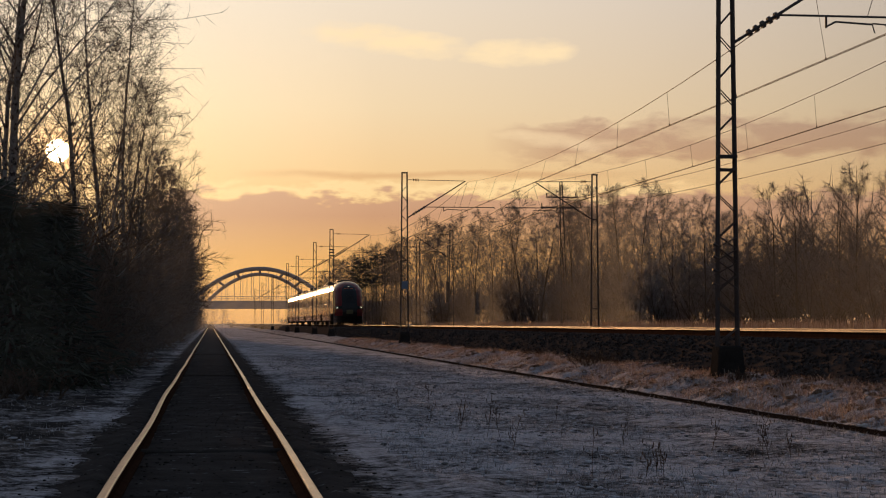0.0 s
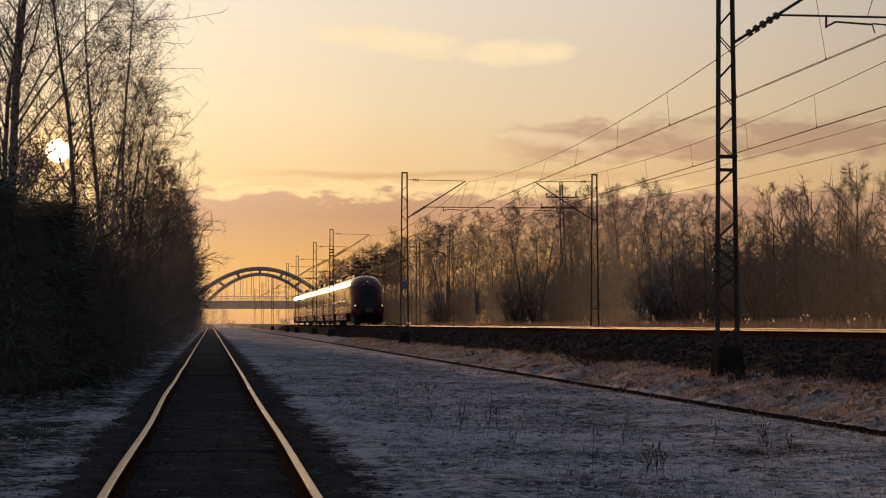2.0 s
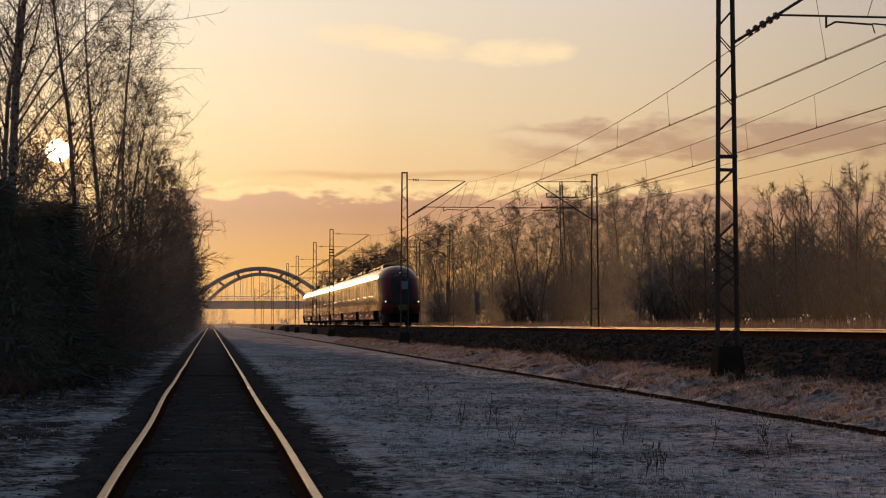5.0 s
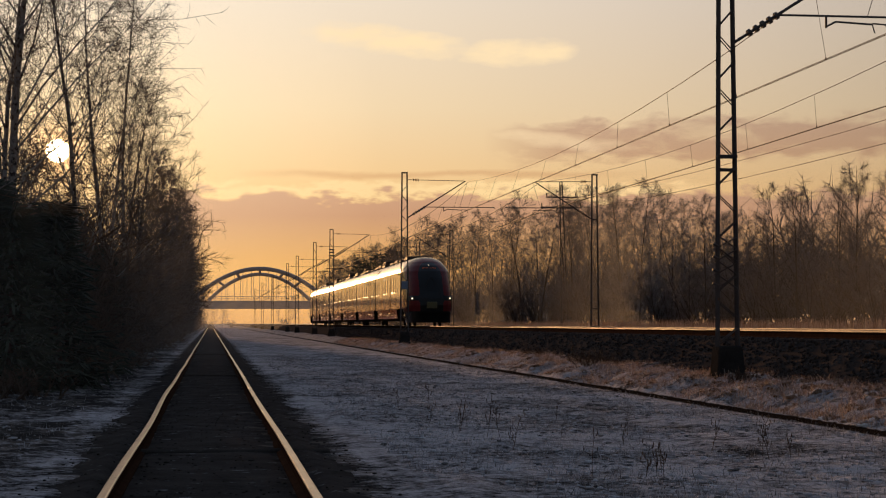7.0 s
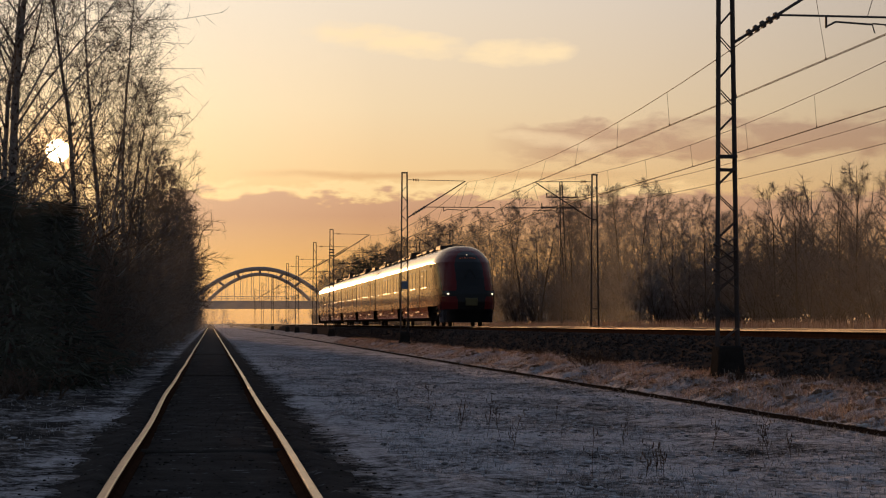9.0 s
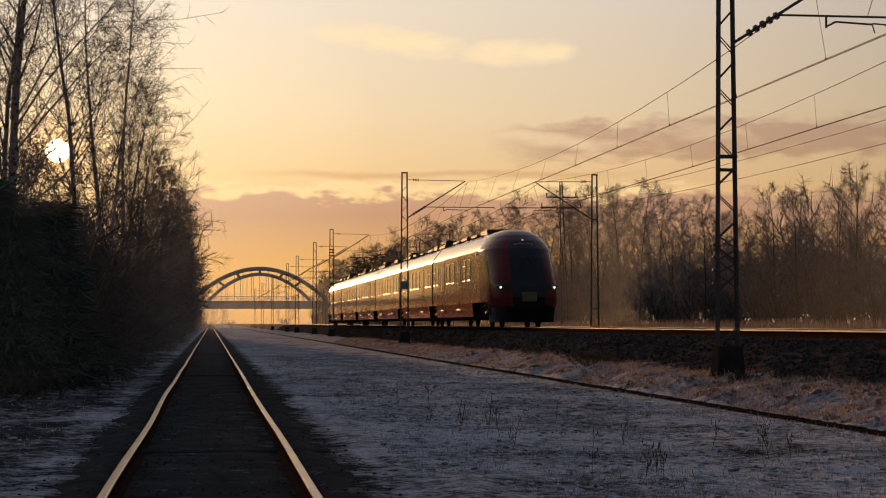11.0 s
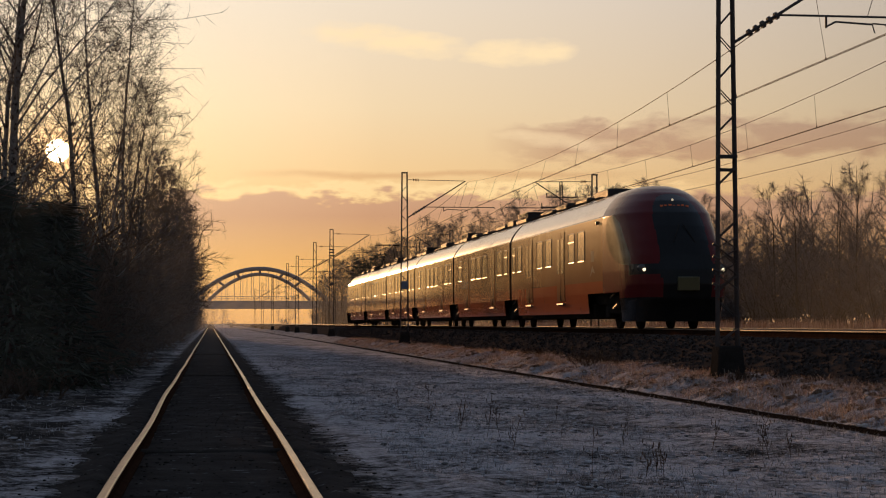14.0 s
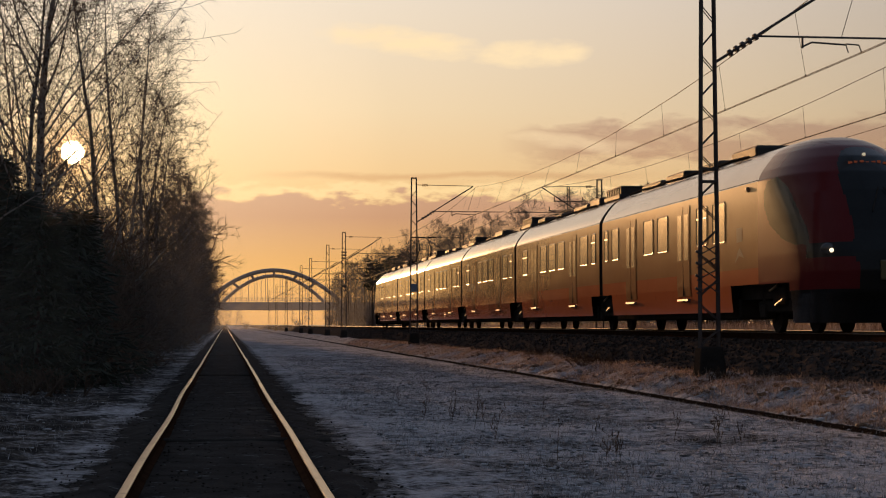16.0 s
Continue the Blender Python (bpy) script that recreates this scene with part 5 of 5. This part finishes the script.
def dry_weed(x, y, h, seed, bushy):
    rng = random.Random(seed)
    t = tagged(empty("dry_weed", pose(x, y, top_of_ground(x, y))), "dry leafless weed stalk standing in frosted grass", "weed", "dry weeds")
    vs, fs = [], []
    pts = branch_points(rng, Vector((0, 0, -0.03)), Vector((rng.gauss(0, 0.15), 0, 1)), h, 5, 0.06, 0)
    tube(vs, fs, pts, [0.0035, 0.0035, 0.003, 0.003, 0.0025, 0.002], 4)
    raw("stalk", vs, fs, M_TWIG, t)
    vs, fs = [], []
    for k in range(bushy):
        p, d = along(pts, min(0.25 + 0.75 * rng.random(), 0.999))
        q = branch_points(rng, p, Vector((rng.gauss(0, 1), rng.gauss(0, 1), 1.2)), h * rng.uniform(0.10, 0.3), 2, 0.1, 0)
        tube(vs, fs, q, [0.0025, 0.0025, 0.002], 3)
        tube(vs, fs, [q[-1], q[-1] + Vector((0, 0, 0.02)), q[-1] + Vector((0, 0, 0.045))], [0.003, 0.006, 0.0], 4, tip=True)
    raw("seed_head", vs, fs, M_TWIG, t)


for i, (x, y, h, b) in enumerate(((3.35, 21.9, 0.48, 10), (3.45, 21.5, 0.40, 8), (3.10, 22.6, 0.36, 8), (3.20, 23.2, 0.44, 9), (3.28, 19.6, 0.42, 12), (3.38, 15.9, 0.40, 4),
                                   (5.75, 18.2, 0.36, 12), (5.95, 19.1, 0.40, 14), (5.6, 19.9, 0.34, 9), (6.1, 18.6, 0.30, 9), (3.95, 16.2, 0.30, 12), (4.15, 16.6, 0.26, 12),
                                   (4.05, 15.9, 0.22, 10), (2.9, 24.2, 0.30, 8), (4.8, 20.8, 0.24, 8), (3.6, 30.0, 0.34, 7), (3.0, 29.0, 0.30, 7), (5.2, 27.0, 0.28, 7))):
    dry_weed(x, y, h, 100 + i, b)

SPECIES["low_bush"] = lambda: tree_thing("low_bush", "small dark leafless bush on the bank", "shrub", "bushes on the bank", shrub(91, 0.62, 22, 6, 4, 0.005, 0.9), M_BARK, M_TWIG)
for x, y, s in ((10.35, 48.5, 1.0), (10.6, 47.7, 0.7), (9.6, 45.5, 0.45), (9.9, 33.0, 0.45), (-4.0, 33.6, 1.2), (-3.5, 34.5, 1.0), (-3.0, 52.0, 1.1), (-2.6, 60.0, 0.8), (10.5, 58.0, 0.6)):
    plant("low_bush", x, y, s, 77 * x, top_of_ground(x, y))


def mist_material(strength):
    """Thin cold-air mist: mostly clear, scattering a little of the light that passes."""
    m = bpy.data.materials.new("mist")
    m.use_nodes = True
    nt = m.node_tree
    nt.nodes.clear()
    out = nt.nodes.new("ShaderNodeOutputMaterial")
    clear = nt.nodes.new("ShaderNodeBsdfTransparent")
    tr = nt.nodes.new("ShaderNodeBsdfTranslucent")
    tr.inputs[0].default_value = (0.85, 0.85, 0.85, 1)
    df = nt.nodes.new("ShaderNodeBsdfDiffuse")
    df.inputs[0].default_value = (0.85, 0.85, 0.85, 1)
    both = nt.nodes.new("ShaderNodeMixShader")
    both.inputs[0].default_value = 0.4
    nt.links.new(tr.outputs[0], both.inputs[1])
    nt.links.new(df.outputs[0], both.inputs[2])
    co = nt.nodes.new("ShaderNodeTexCoord").outputs["Object"]
    sep = nt.nodes.new("ShaderNodeSeparateXYZ")
    nt.links.new(co, sep.inputs[0])
    n = noise_tex(nt, co, 0.09, 3.0, 0.55)
    up = math_node(nt, "SUBTRACT", 1.0, math_node(nt, "DIVIDE", sep.outputs[2], 13.0, True))
    edge = math_node(nt, "MULTIPLY", math_node(nt, "DIVIDE", sep.outputs[0], 7.0, True), math_node(nt, "DIVIDE", sep.outputs[2], 0.8, True))
    a = math_node(nt, "MULTIPLY", math_node(nt, "MULTIPLY", up, edge), math_node(nt, "MULTIPLY", math_node(nt, "ADD", n, 0.35), strength))
    blend = nt.nodes.new("ShaderNodeMixShader")
    nt.links.new(a, blend.inputs[0])
    nt.links.new(clear.outputs[0], blend.inputs[1])
    nt.links.new(both.outputs[0], blend.inputs[2])
    nt.links.new(blend.outputs[0], out.inputs[0])
    return m


M_MIST, M_MIST_FAR, M_MIST_THIN = mist_material(0.15), mist_material(0.10), mist_material(0.05)


def mist_veil(x0, x1, y, ground, m):
    """A drifting veil across the line of sight; it starts softly at x0."""
    o = raw("mist", [(0, 0, 0), (x1 - x0, 0, 0), (x1 - x0, 0, 13), (0, 0, 13)], [(0, 1, 2, 3)], m)
    o.matrix_basis = pose(x0, y, ground)
    tagged(o, "thin pale morning mist hanging between the trees", "mist", kind="stuff")


for y in (98, 140, 195):
    mist_veil(17.5, 120, y, 0.7, M_MIST)
mist_veil(15.0, 90, 57, 0.7, M_MIST_THIN)
mist_veil(-160, 160, 300, -0.2, M_MIST_FAR)
mist_veil(-260, 260, 455, -0.2, M_MIST_FAR)
mist_veil(-260, 260, 525, -0.2, M_MIST)


def left_veil(y, x=-1.0, m=M_MIST):
    o = raw("mist", [(0, 0, 0), (0, 0, 13), (70, 0, 13), (70, 0, 0)], [(0, 1, 2, 3)], m)
    o.matrix_basis = pose(x, y, -0.1, 0, 0, 180)
    tagged(o, "thin pale morning mist hanging between the trees", "mist", kind="stuff")


for y in (52, 78, 125):
    left_veil(y, 1.5)
left_veil(31, 2.5, M_MIST_THIN)

# ---------------------------------------------------------------- what moves
# front of the train: distance down the line, with the speed in between
TRAIN_ROWS = [(0.0, 170.7), (1.0, 159.8), (2.0, 149.6), (3.0, 140.0), (4.0, 131.5), (5.3, 120.7), (6.5, 110.8), (7.5, 102.6), (8.5, 94.4),
              (9.5, 86.1), (11.0, 73.5), (12.0, 65.2), (13.0, 56.8), (14.0, 48.5), (15.0, 40.1), (16.0, 31.7)]


def motions():
    walk(TRAIN, [(t, pose(TRACK_A, y, RAIL_MAIN)) for t, y in TRAIN_ROWS])
    ts = [i / 15 for i in range(241)]
    ys = np.interp(ts, [r[0] for r in TRAIN_ROWS], [r[1] for r in TRAIN_ROWS])
    for place, w in WHEELS:
        walk(w, [(t, pose(*place, math.degrees((170.7 - y) / 0.42))) for t, y in zip(ts, ys)])


motions()
